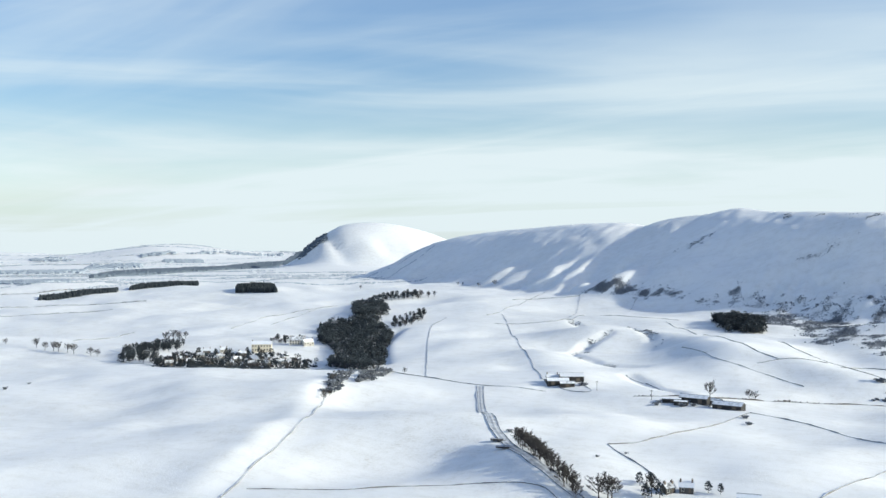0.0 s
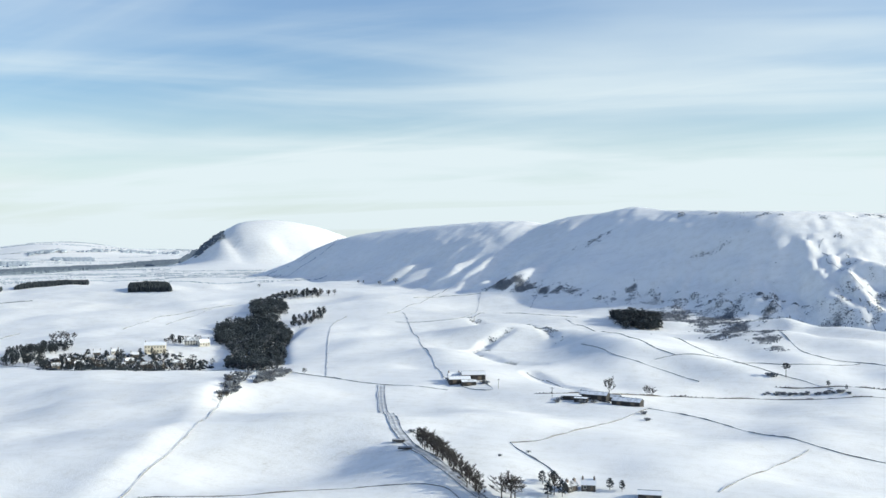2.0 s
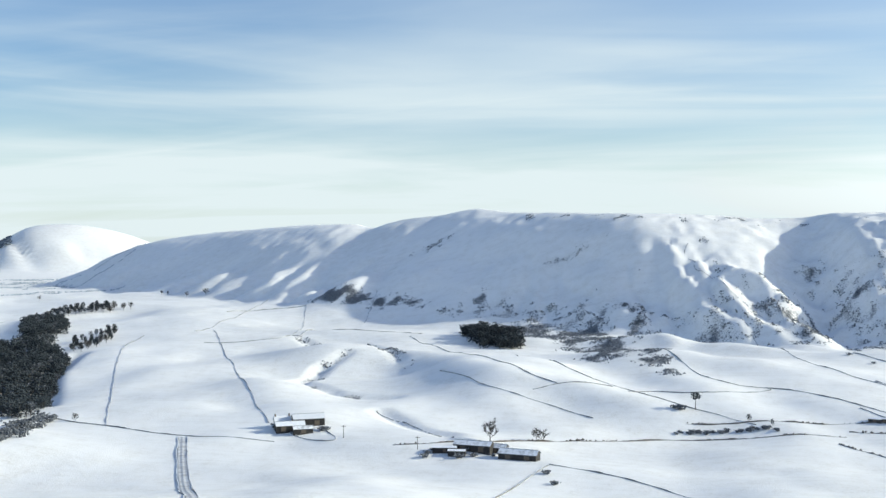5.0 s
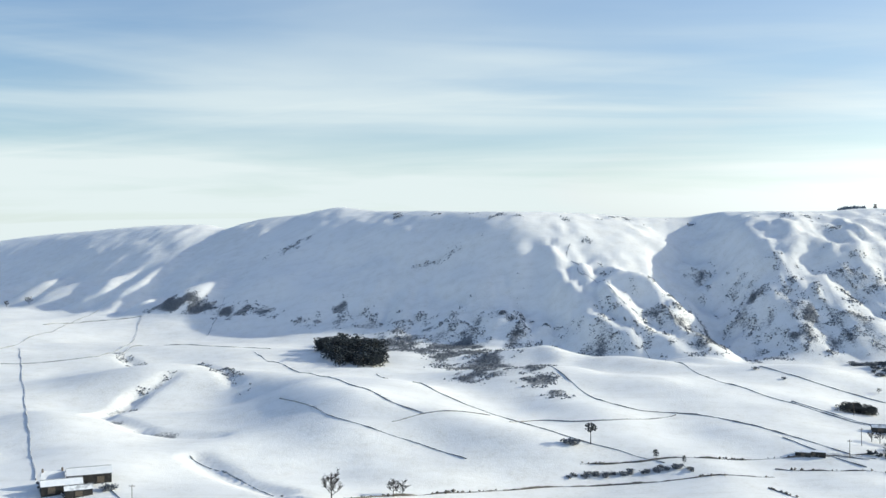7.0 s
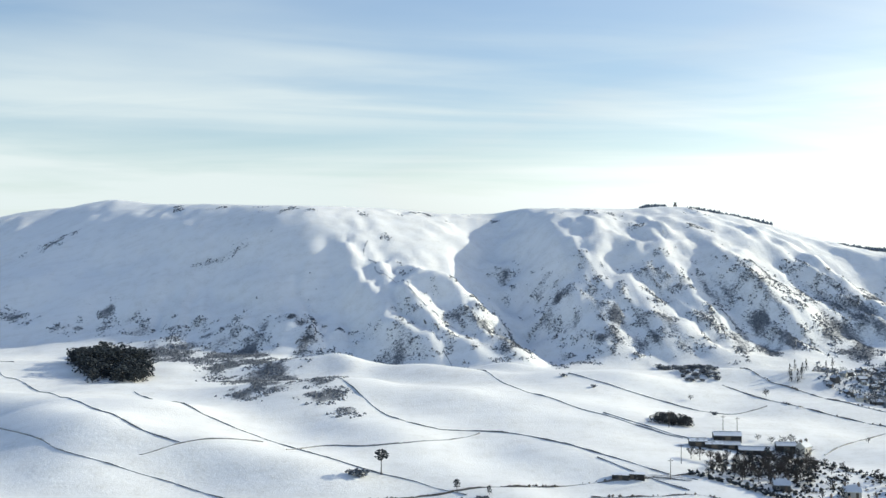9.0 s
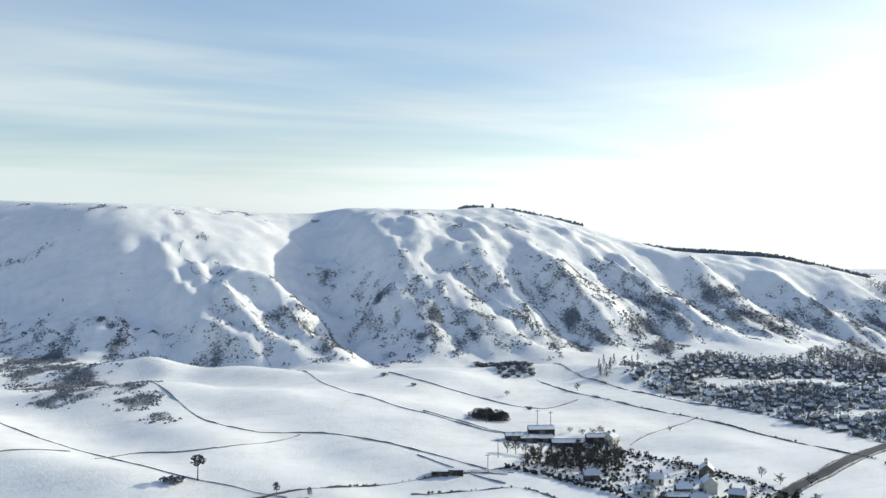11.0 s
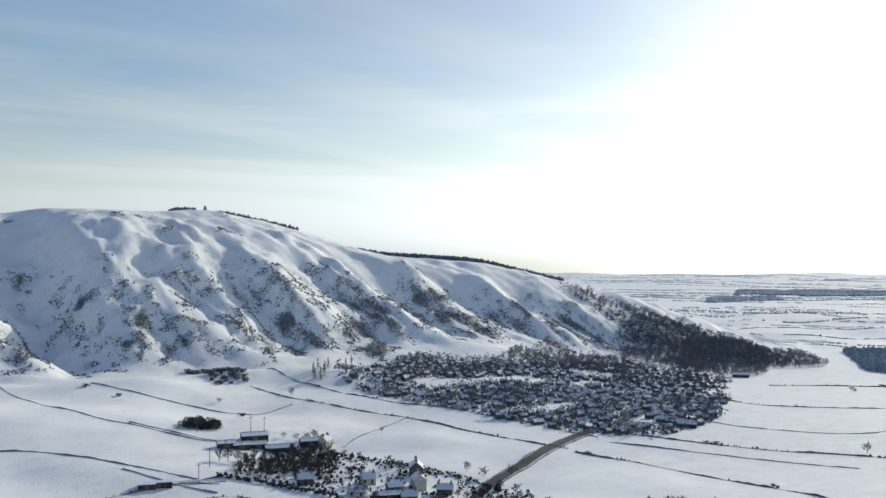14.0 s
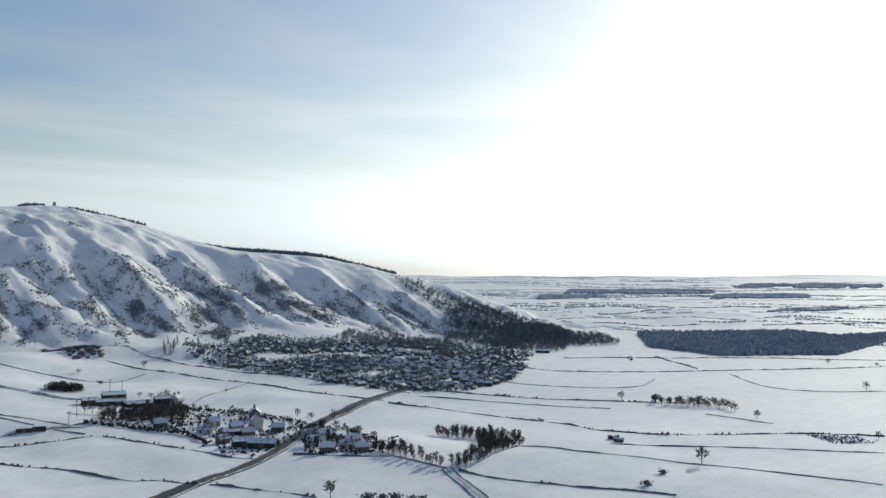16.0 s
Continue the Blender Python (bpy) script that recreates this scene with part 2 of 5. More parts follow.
ASPHALT = simple("wet_asphalt", (0.022, 0.022, 0.025), (0.06, 0.06, 0.063), 0.7, 0.55)
TRACK_SNOW = simple("rutted_snow", (0.32, 0.32, 0.33), (0.70, 0.72, 0.75), 0.5, 0.8)

# ---- the lie of the land: one height function for the whole place ----
def lattice(ix, iy, seed):
    n = (ix.astype(np.int64) * 374761393 + iy.astype(np.int64) * 668265263 + seed * 1442695041) & 0xFFFFFFFF
    n = ((n ^ (n >> 13)) * 1274126177) & 0xFFFFFFFF
    return ((n ^ (n >> 16)) & 0xFFFF) / 65535.0


def vnoise(x, y, seed=0):
    """Smooth noise from -1 to 1 with a grain of one unit."""
    x, y = np.asarray(x, float), np.asarray(y, float)
    ix, iy = np.floor(x), np.floor(y)
    u, v = x - ix, y - iy
    u, v = u * u * u * (u * (6 * u - 15) + 10), v * v * v * (v * (6 * v - 15) + 10)
    a, b = lattice(ix, iy, seed), lattice(ix + 1, iy, seed)
    c, d = lattice(ix, iy + 1, seed), lattice(ix + 1, iy + 1, seed)
    return 2 * ((a * (1 - u) + b * u) * (1 - v) + (c * (1 - u) + d * u) * v) - 1


def fbm(x, y, seed=0, octaves=4):
    total, size = 0.0, 1.0
    for k in range(octaves):
        total = total + size * vnoise(x * 2**k + 17.3 * k, y * 2**k - 9.1 * k, seed + k)
        size *= 0.5
    return total


def smooth(a, b, v):
    q = np.clip((v - a) / (b - a), 0, 1)
    return q * q * (3 - 2 * q)


def curve_at(v, xs, ys):
    """A smooth curve through the points (xs, ys), by cubic pieces."""
    xs, ys = np.array(xs, float), np.array(ys, float)
    slope = np.gradient(ys, xs)
    v = np.clip(v, xs[0], xs[-1])
    k = np.clip(np.searchsorted(xs, v, side="right") - 1, 0, len(xs) - 2)
    h = xs[k + 1] - xs[k]
    s = (v - xs[k]) / h
    return ((2 * s**3 - 3 * s**2 + 1) * ys[k] + (s**3 - 2 * s**2 + s) * h * slope[k]
            + (3 * s**2 - 2 * s**3) * ys[k + 1] + (s**3 - s**2) * h * slope[k + 1])


def bump(x, y, cx, cy, rx, ry, turn=0.0):
    c, s = math.cos(math.radians(turn)), math.sin(math.radians(turn))
    a, b = (x - cx) * c + (y - cy) * s, -(x - cx) * s + (y - cy) * c
    return np.exp(-((a / rx) ** 2) - (b / ry) ** 2)


# the escarpment: x, y and height of its crest, and x, y of its foot
CREST_X = [-760, -703, -653, -607, -559, -495, -400, -313, -260, -238, -220, -195, -164, -136, -103, -54, 0, 55, 98, 113, 128, 150, 191, 217, 270, 330, 400, 434, 475, 514, 549, 590, 640]
CREST_Y = [1110, 1070, 1031, 1004, 984, 957, 889, 819, 787, 772, 761, 745, 721, 703, 664, 610, 572, 598, 612, 608, 588, 578, 581, 584, 575, 560, 526, 508, 486, 464, 445, 424, 400]
CREST_Z = [20.0, 35.7, 54.0, 66.6, 75.8, 82.3, 86.2, 87.9, 87.2, 83.6, 87.8, 91.3, 93.0, 97.0, 92.6, 89.7, 86.8, 86.1, 84.6, 84.9, 87.2, 86.8, 87.0, 88.9, 78.6, 62.5, 55.0, 46.0, 36.0, 22.0, 10.0, 2.0, 0.0]
FOOT_X = [-760, -696, -528, -415, -340, -281, -225, -170, -120, -92, -64, -38, -10, 30, 62, 90, 150, 215, 300, 400, 500, 600]
FOOT_Y = [1000, 955, 800, 690, 628, 582, 545, 514, 490, 478, 464, 455, 440, 424, 412, 402, 392, 398, 400, 402, 404, 390]
# gullies of the western face: x at the foot and at the crest, half-width, depth
GULLIES = [(-196, -150, 9, 4.3), (-232, -180, 9, 6.2), (-262, -205, 8, 6.7), (-290, -230, 9, 7.0), (-325, -262, 9, 6.5), (-362, -300, 10, 7.2), (-402, -335, 9, 6.5),
           (-446, -370, 10, 7.0), (-490, -410, 10, 6.7), (-540, -455, 11, 6.7), (-590, -500, 11, 6.0)]
# spurs (+) and gullies (-) that run down the face: half-width, height, then places from the top down
SPURS_MID = [(17, 4.0, (-34, 520), (-18, 478), (-4, 450), (8, 425)), (9, 9.5, (14, 522), (25, 486), (31, 455), (38, 444), (49, 428), (57, 402)), (8, 1.6, (4, 430), (9, 402), (15, 352), (24, 300)),
             (8, 7.5, (30, 520), (39, 488), (46, 459), (57, 440), (69, 419), (77, 398)), (10, 11.0, (48, 515), (60, 482), (72, 463), (81, 440), (89, 420), (97, 396)),
             (18, -14.0, (108, 590), (103, 556), (100, 516), (98, 475), (101, 442), (108, 413), (116, 392)), (26, 6.0, (156, 566), (150, 505), (145, 445), (142, 405)),
             (9, -4.5, (6, 500), (12, 468), (20, 446), (28, 425), (36, 408))]
SPURS_EAST = [(8, 4.9, (188, 548), (178, 471), (181, 433), (177, 400)), (8, -4.6, (156, 520), (151, 460), (152, 423), (157, 408)), (9, 5.9, (214, 520), (218, 453), (224, 427), (222, 402)),
              (9, -5.7, (201, 505), (199, 447), (202, 420), (199, 398)), (10, 6.8, (254, 520), (271, 483), (279, 437), (288, 412)), (10, -6.5, (240, 510), (249, 456), (257, 424), (262, 400)),
              (10, 6.8, (304, 520), (325, 484), (337, 458), (352, 430))]
SPURS_END = [(9, -6.2, (272, 500), (295, 469), (305, 433), (320, 414)), (9, 5.9, (346, 515), (363, 475), (371, 444), (380, 420)), (9, -5.9, (318, 500), (336, 466), (346, 443), (355, 424)),
             (9, -5.4, (362, 505), (379, 469), (392, 443), (398, 420)), (22, 4.6, (280, 420), (300, 417), (322, 410), (340, 400)), (8, 4.3, (392, 492), (408, 460), (420, 435), (426, 412))]


def spur(x, y, half, high, *points):
    """Rise of the ground by a spur or gully along a line that fades in at its top and out at its foot."""
    p = np.array(points, float)
    legs = np.hypot(*np.diff(p, axis=0).T)
    done, nearest, where = 0.0, np.full(np.shape(x), 1e9), np.zeros(np.shape(x))
    for (x0, y0), (x1, y1), leg in zip(p[:-1], p[1:], legs):
        k = np.clip(((x - x0) * (x1 - x0) + (y - y0) * (y1 - y0)) / leg**2, 0, 1)
        off = np.hypot(x - x0 - k * (x1 - x0), y - y0 - k * (y1 - y0))
        where = np.where(off < nearest, (done + k * leg) / legs.sum(), where)
        nearest = np.minimum(off, nearest)
        done += leg
    edge = np.exp(-((nearest / half) ** 2)) if high < 0 else np.exp(-1.2 * (np.sqrt((nearest / half) ** 2 + 0.16) - 0.4))
    return high * edge * smooth(-0.06, 0.34, where) * (1 - smooth(0.7, 1.0, where))


def ground(x, y):
    x, y = np.asarray(x, float), np.asarray(y, float)
    yc, zc, yf = curve_at(x, CREST_X, CREST_Y), curve_at(x, CREST_X, CREST_Z), curve_at(x, FOOT_X, FOOT_Y)
    # valley floor, rising gently to the foot of the hill
    rise = smooth(150, 430, y + 0.06 * np.minimum(x, 0)) * (1 - smooth(180, 420, x) * 0.75)
    z = 12 * rise * (1 - smooth(1000, 2600, np.hypot(x, y)))
    z = z + 9 * smooth(400, 570, y) * (1 - smooth(-60, 60, x)) * (1 - smooth(1000, 2600, np.hypot(x, y)))
    near = 1 - smooth(900, 1500, np.hypot(x, y))
    z = z + near * (1 - 0.85 * smooth(140, 240, x) * (1 - smooth(330, 390, y))) * (3.0 * fbm(x / 95, y / 70, 3, 2) + 1.0 * fbm(x / 34, y / 28, 8, 2))
    # rolling fields and hollows
    for cx, cy, rx, ry, turn, high in MOUNDS:
        z = z + 2.3 * high * bump(x, y, cx, cy, rx, ry, turn)
    # cuts of the burns and sunk walls
    for x0, y0, x1, y1, half, deep in BURNS:
        ex, ey = x1 - x0, y1 - y0
        s = np.clip(((x - x0) * ex + (y - y0) * ey) / (ex * ex + ey * ey), 0, 1)
        off = np.hypot(x - x0 - s * ex, y - y0 - s * ey)
        z = z - deep * (1 - smooth(0.25 * half, half, off))
    # snow bank along the wall below the glen
    z = z + spur(x, y, 8, 1.7, (-214, 172), (-190, 110), (-156, 48), (-144, 10), (-130, -30), (-115, -60))
    # the face of the hill
    wander = x + 9 * vnoise(x / 50, y / 50, 21) + 3 * vnoise(x / 15, y / 15, 22)
    t = (y - yf) / (yc - yf)
    tc = np.clip(t, 0, 1)
    face = 0.82 * smooth(-0.06, 1.0, tc) + 0.18 * (1 - (1 - tc) ** 1.5) * smooth(0, 0.25, tc)
    cut, spurs = 0.0, 0.0
    for xf, xc, half, deep in GULLIES:
        at = xf + (xc - xf) * t
        cut = cut + deep * np.exp(-((wander - at) / half) ** 2) * smooth(0.0, 0.14, t) * (1 - smooth(0.2, 0.56, t))
    along = wander + 0.36 * (y - yf) * smooth(110, 230, x) - 0.3 * (y - yf) * (1 - smooth(-160, -40, x))
    ribs = 2.0 * fbm(along / 17, (y - yf) / 120, 31, 3) * smooth(0.0, 0.3, t) * (1 - smooth(0.38 + 0.25 * smooth(80, 140, x), 0.75 + 0.12 * smooth(80, 140, x), t)) * (0.22 + 0.85 * smooth(70, 150, x))
    rough = (0.55 + 0.4 * smooth(70, 140, x)) * fbm(x / 9, y / 12, 41, 3) * smooth(0.0, 0.2, t) * (1 - smooth(0.85, 1.05, t))
    lobes = smooth(-330, -230, x) * (1 - smooth(180, 260, x)) * np.exp(-((t - 0.06) / 0.11) ** 2)
    cut = cut - lobes * (1.8 * vnoise(x / 26, y / 40, 23) + 0.7 * vnoise(x / 11, y / 14, 27))
    swell = 2.6 * fbm(along / 48, (y - yf) / 60, 35, 3) * smooth(0.05, 0.3, t) * (1 - smooth(0.5, 0.88, t))
    # narrow gullies that fork down the face, and broken rock between them
    fall = x + (0.17 + 0.2 * smooth(110, 230, x)) * (y - yf) + 7 * vnoise(x / 33, y / 33, 37)
    crease = 2.6 * (1 - np.abs(vnoise(fall / 15, (y - yf) / 95, 39))) ** 4 + 1.3 * (1 - np.abs(vnoise(fall / 6.5, (y - yf) / 50, 40))) ** 4
    crease = crease * smooth(0.02, 0.15, t) * (1 - smooth(0.32, 0.7, t)) * smooth(-120, -40, x) * (1 - 0.6 * smooth(260, 330, x))
    crags = 1.0 * fbm(x / 6.0, y / 8.0, 45, 3) * smooth(0.05, 0.2, t) * (1 - smooth(0.8, 1.0, t)) * smooth(-40, 40, x) * (1 - smooth(250, 300, x)) * smooth(-0.6, 0.4, vnoise(x / 24, y / 24, 47))
    bent, slid = x + 4.5 * vnoise(x / 21, y / 21, 24) + 1.0 * vnoise(x / 8, y / 8, 25), y + 4 * vnoise(x / 19, y / 19, 26)
    uneven = 1 + 0.4 * vnoise(x / 17, y / 17, 28)
    for line in SPURS_MID + SPURS_EAST + SPURS_END:
        spurs = spurs + uneven * spur(bent, slid, *line)
    fans = 6 * (1 - smooth(-215, -165, x)) * smooth(0.0, 0.14, t) * (1 - smooth(0.2, 0.6, t)) * (0.7 + 0.5 * vnoise(x / 40, y / 40, 29))
    hill = (zc - z) * face + fans - cut + ribs + rough + swell - crease + crags
    behind = np.clip(t - 1, 0, None) * (yc - yf)
    hill = hill - 0.035 * behind - smooth(200, 1400, behind) * 70 + 1.2 * fbm(x / 40, y / 40, 51, 2) * smooth(0.9, 1.1, t) * (zc > 30)
    gone = smooth(-760, -690, x) * (1 - smooth(575, 640, x))
    z = z + np.where(t > 0, hill, lobes * (1.8 * vnoise(x / 26, y / 40, 23) + 0.7 * vnoise(x / 11, y / 14, 27))) * gone + spurs * (1 - 0.25 * smooth(110, 160, x))
    # the far round hill and the swells at the skyline
    c, s = math.cos(0.54), math.sin(0.54)
    a, b = (x + 1137) * c + (y - 1862) * s, -(x + 1137) * s + (y - 1862) * c
    r = np.hypot(a / (295 - 62 * (a > 0)), b / 260)
    dome = 87 * np.clip(1 - r * r, 0, None) ** 1.35
    shoulder = 62 * np.exp(-((a + 120) / 120) ** 2 - (b / 200) ** 2) * 0.5 + 17 * np.exp(-((a + 178) / 60) ** 2 - (b / 170) ** 2)
    z = z + (dome + shoulder) * (1 + 0.13 * fbm((a + 0.35 * b) / 26, b / 150, 61, 3) * smooth(0.5, 0.85, r)) + 14 * np.exp(-((a + 60) / 520) ** 2 - (b / 420) ** 2)
    d = np.hypot(x, y)
    bearing = np.arctan2(x, y)
    far = smooth(1500, 4600, d)
    z = z + far * (14 - 6 * smooth(0.3, 0.7, bearing) + 16 * fbm(x / 700, y / 500, 71, 3)) + smooth(2600, 4300, d) * (30 + 34 * (vnoise(bearing * 9, d / 900, 75))) * (1 - smooth(-0.45, 0.25, bearing))
    z = z + smooth(3200, 4700, d) * (1 + 6 * vnoise(bearing * 14, d / 700, 78)) * smooth(0.3, 0.7, bearing)
    return z


# mounds and hollows of the near fields: x, y, half-lengths, turn, height
MOUNDS = [(-70, 274, 80, 14, -60, 1.1), (15, 275, 75, 13, -60, 0.9), (-140, 240, 70, 14, -55, 1.0), (-10, 406, 72, 20, -75, 1.1), (-120, 60, 40, 26, 40, 1.8), (-75, 95, 26, 40, -30, 1.3), (-165, 95, 30, 45, 20, -1.0), (-100, 20, 50, 16, 35, -1.1), (-60, 30, 24, 20, 0, 1.6), (-190, 130, 26, 40, 10, 1.2),
          (-60, 300, 60, 22, -25, 3.0), (10, 330, 55, 18, -22, 1.8), (60, 300, 70, 20, -18, 1.2), (-30, 255, 60, 14, -24, 2.4), (-110, 300, 40, 18, 10, -2.2),
          (100, 345, 45, 14, -15, 1.6), (175, 350, 45, 12, -15, 2.4), (40, 372, 26, 12, -20, 1.8), (75, 385, 16, 10, -40, 1.6), (10, 390, 22, 10, -10, 1.5), (-60, 400, 60, 14, -8, 2.0),
          (-150, 330, 30, 20, 30, 2.0), (20, 210, 40, 20, 0, -1.2), (-20, 150, 60, 25, -20, 1.2)]
# burns: ends, half-width, depth
BURNS = [(-134, 321, -141, 303, 4.5, 1.3), (-141, 303, -141, 272, 5, 1.6), (-141, 272, -120, 253, 5, 1.6), (-120, 253, -94, 247, 4.5, 1.3), (-183, 398, -159, 365, 4.5, 1.2), (-141, 373, -108, 317, 4.5, 1.3), (-91, 217, -60, 181, 4.5, 1.5), (-221, 213, -258, 276, 8, 2.2), (-258, 276, -279, 333, 8, 2.0)]
# ---- ground: one sheet to the skyline ----
def steps(*spans):
    """Grid lines: spans of (start, end, spacing), butted."""
    lines = [spans[0][0]]
    for a, b, gap in spans:
        n = max(1, round(abs(b - a) / gap))
        lines += [a + (b - a) * k / n for k in range(1, n + 1)]
    return np.array(lines)


def cover_at(x, y):
    """How far heather, gorse and scree break through the snow, 0 to 1."""
    yc, yf = curve_at(x, CREST_X, CREST_Y), curve_at(x, FOOT_X, FOOT_Y)
    t = (y - yf) / (yc - yf)
    c = 0.0 * x
    for cx, cy, rx, ry, turn, high in COVER:
        c = np.maximum(c, high * bump(x, y, cx, cy, 1.25 * rx, 1.25 * ry, turn))
    c = c * (0.93 + 0.45 * fbm(x / 7.0, y / 9.0, 93, 3) + 0.16 * vnoise(x / 2.6, y / 3.4, 94))
    streak = vnoise((x + 0.36 * (y - yf) * smooth(110, 230, x)) / 3.6, (y - yf) / 40.0, 91)
    east = smooth(112, 140, x) * (1 - smooth(520, 560, x))
    c = np.maximum(c, east * smooth(0.03, 0.16, t) * (1 - smooth(0.3, 0.72, t)) * (0.29 + 0.17 * streak + 0.16 * fbm(x / 14.0, y / 14.0, 97, 2)))
    rills = vnoise((x + 0.17 * (y - yf)) / 4.5, (y - yf) / 30.0, 92)
    spur = smooth(15, 50, x) * (1 - smooth(112, 140, x)) * smooth(0.04, 0.15, t) * (1 - smooth(0.3, 0.6, t))
    c = np.maximum(c, spur * (0.18 + 0.2 * rills + 0.14 * fbm(x / 12.0, y / 12.0, 98, 2)))
    crag = smooth(0.76, 0.83, t) * (1 - smooth(0.88, 0.94, t)) * smooth(0.25, 0.6, vnoise(x / 10.0, y / 7.0, 95))
    foot_scree = smooth(-150, -80, x) * (1 - smooth(110, 150, x)) * smooth(-0.04, 0.03, t) * (1 - smooth(0.12, 0.3, t))
    c = np.maximum(c, foot_scree * (0.24 + 0.2 * vnoise(x / 8.0, y / 8.0, 99)))
    c = np.maximum(c, 0.30 * crag * smooth(-200, -120, x) * (1 - smooth(200, 260, x)))
    return c


# patches of bare heather and scree: x, y, half-lengths, turn, how bare
HEATHER = [(-206, 551, 26, 8, -19, 0.7), (-174, 538, 19, 7, -22, 0.72), (-148, 529, 10, 6, -48, 0.56), (-101, 515, 9, 5, -59, 0.55), (-117, 505, 10, 4, -14, 0.48), (-46, 472, 7, 5, 6, 0.46), (-24, 468, 18, 8, 3, 0.4), (-12, 470, 8, 5, 2, 0.46),
           (38, 430, 10, 30, -5, 0.42), (79, 447, 14, 11, -30, 0.5), (66, 452, 7, 4, -30, 0.5), (89, 426, 10, 16, -20, 0.48)]
SCREE = [(-70, 458, 15, 9, -70, 0.66), (-26, 448, 32, 11, -84, 0.5), (-14, 372, 32, 9, -87, 0.72), (-3, 448, 34, 8, -90, 0.42), (-35, 398, 23, 7, -85, 0.6), (-62, 453, 17, 12, 8, 0.74), (-42, 446, 13, 11, 0, 0.7), (-26, 430, 13, 14, 0, 0.74), (-14, 405, 11, 13, 0, 0.64), (-21, 376, 11, 13, 0, 0.66), (-6, 352, 11, 13, 0, 0.72), (-16, 328, 10, 12, 0, 0.7), (3, 333, 6, 11, 0, 0.68), (5, 311, 6, 9, 0, 0.68), (10, 293, 4, 6, 0, 0.5)]
CRAGS = [(-154, 612, 14, 9, 14, 0.36), (-44, 533, 19, 4, 5, 0.36), (42, 526, 5, 4, -5, 0.36), (175, 526, 9, 8, -18, 0.36), (212, 524, 9, 7, -22, 0.36), (105, 510, 5, 15, -12, 0.36), (93, 476, 4, 4, -11, 0.36), (106, 472, 4, 3, -13, 0.36)]
EAST_LOW = [(120, 474, 22, 7, -84, 0.5), (122, 445, 9, 4, -73, 0.5), (139, 438, 18, 6, 70, 0.55), (127, 430, 11, 6, -59, 0.55), (153, 437, 8, 6, -61, 0.5), (158, 425, 7, 5, -72, 0.52), (165, 414, 8, 7, 46, 0.55), (180, 427, 7, 4, 59, 0.5),
            (208, 435, 11, 6, 77, 0.68), (209, 424, 13, 10, 42, 0.68), (191, 419, 23, 4, 63, 0.6), (214, 454, 16, 3, 17, 0.42), (170, 468, 7, 4, -11, 0.44), (183, 423, 12, 4, 30, 0.5), (104, 516, 7, 10, -11, 0.44), (179, 463, 13, 11, -21, 0.4)]
EAST_HIGH = [(248, 434, 19, 9, 28, 0.6), (246, 416, 17, 9, 43, 0.6), (265, 440, 12, 9, -49, 0.52), (262, 458, 9, 7, -56, 0.5), (254, 475, 8, 5, -39, 0.46), (304, 473, 35, 10, 45, 0.5), (318, 474, 19, 9, 21, 0.5), (313, 452, 16, 9, 50, 0.5),
             (338, 449, 29, 11, 28, 0.48), (228, 444, 19, 6, 36, 0.47), (374, 449, 10, 15, 25, 0.44)]
BURN_BANKS = [(-138, 312, 10, 4, -111, 0.47), (-141, 288, 16, 4, -90, 0.47), (-130, 262, 14, 4, -42, 0.47), (-107, 250, 13, 4, -13, 0.47), (-171, 382, 20, 4, -54, 0.47), (-124, 345, 32, 4, -59, 0.47)]
COVER = HEATHER + SCREE + CRAGS + EAST_LOW + EAST_HIGH + BURN_BANKS


def build_ground():
    xs = steps((-5200, -1600, 90), (-1600, -860, 12), (-860, -560, 5), (-560, -340, 4), (-340, 560, 2.4), (560, 640, 4), (640, 1000, 8), (1000, 5200, 80))
    ys = steps((-1200, -100, 60), (-100, 0, 6), (0, 640, 2.4), (640, 1000, 5), (1000, 1450, 20), (1450, 2250, 12), (2250, 5200, 70))
    gx, gy = np.meshgrid(xs, ys)
    gz = ground(gx, gy)
    nx, ny = len(xs), len(ys)
    me = bpy.data.meshes.new("ground")
    quad = (np.arange(ny - 1)[:, None] * nx + np.arange(nx - 1)[None]).ravel()
    faces = np.stack([quad, quad + 1, quad + nx + 1, quad + nx], 1)
    me.vertices.add(nx * ny)
    me.vertices.foreach_set("co", np.stack([gx, gy, gz], -1).ravel())
    me.loops.add(faces.size)
    me.loops.foreach_set("vertex_index", faces.ravel())
    me.polygons.add(len(faces))
    me.polygons.foreach_set("loop_start", np.arange(0, faces.size, 4))
    me.polygons.foreach_set("loop_total", np.full(len(faces), 4))
    me.polygons.foreach_set("use_smooth", np.ones(len(faces), bool))
    me.update()
    me.validate()
    layer = me.attributes.new("cover", "FLOAT", "POINT")
    layer.data.foreach_set("value", cover_at(gx, gy).ravel().astype(np.float32))
    me.materials.append(SNOW_GROUND)
    tagged(new("ground", me), "snow-covered fields and hillside with heather showing through", "ground", kind="structure")


build_ground()

# ---- the plan: outlines of the village, the hamlets and the woods ----
VILLAGE = [(184, 345), (187, 314), (201, 281), (204, 266), (208, 245), (214, 224), (234, 216), (271, 226), (324, 265), (374, 305), (376, 376), (293, 364), (264, 392), (214, 386)]
HAMLET_W = [(96, 234), (107, 249), (117, 253), (131, 257), (134, 250), (135, 240), (137, 226), (141, 217), (148, 204), (138, 181), (106, 163), (104, 185), (113, 200), (110.5, 211), (108, 217), (104, 225), (99, 231)]
HAMLET_COPSE = [(97, 235), (107, 249), (116, 252), (130, 255), (133, 248), (128, 236), (119, 224), (109, 226), (101, 231)]
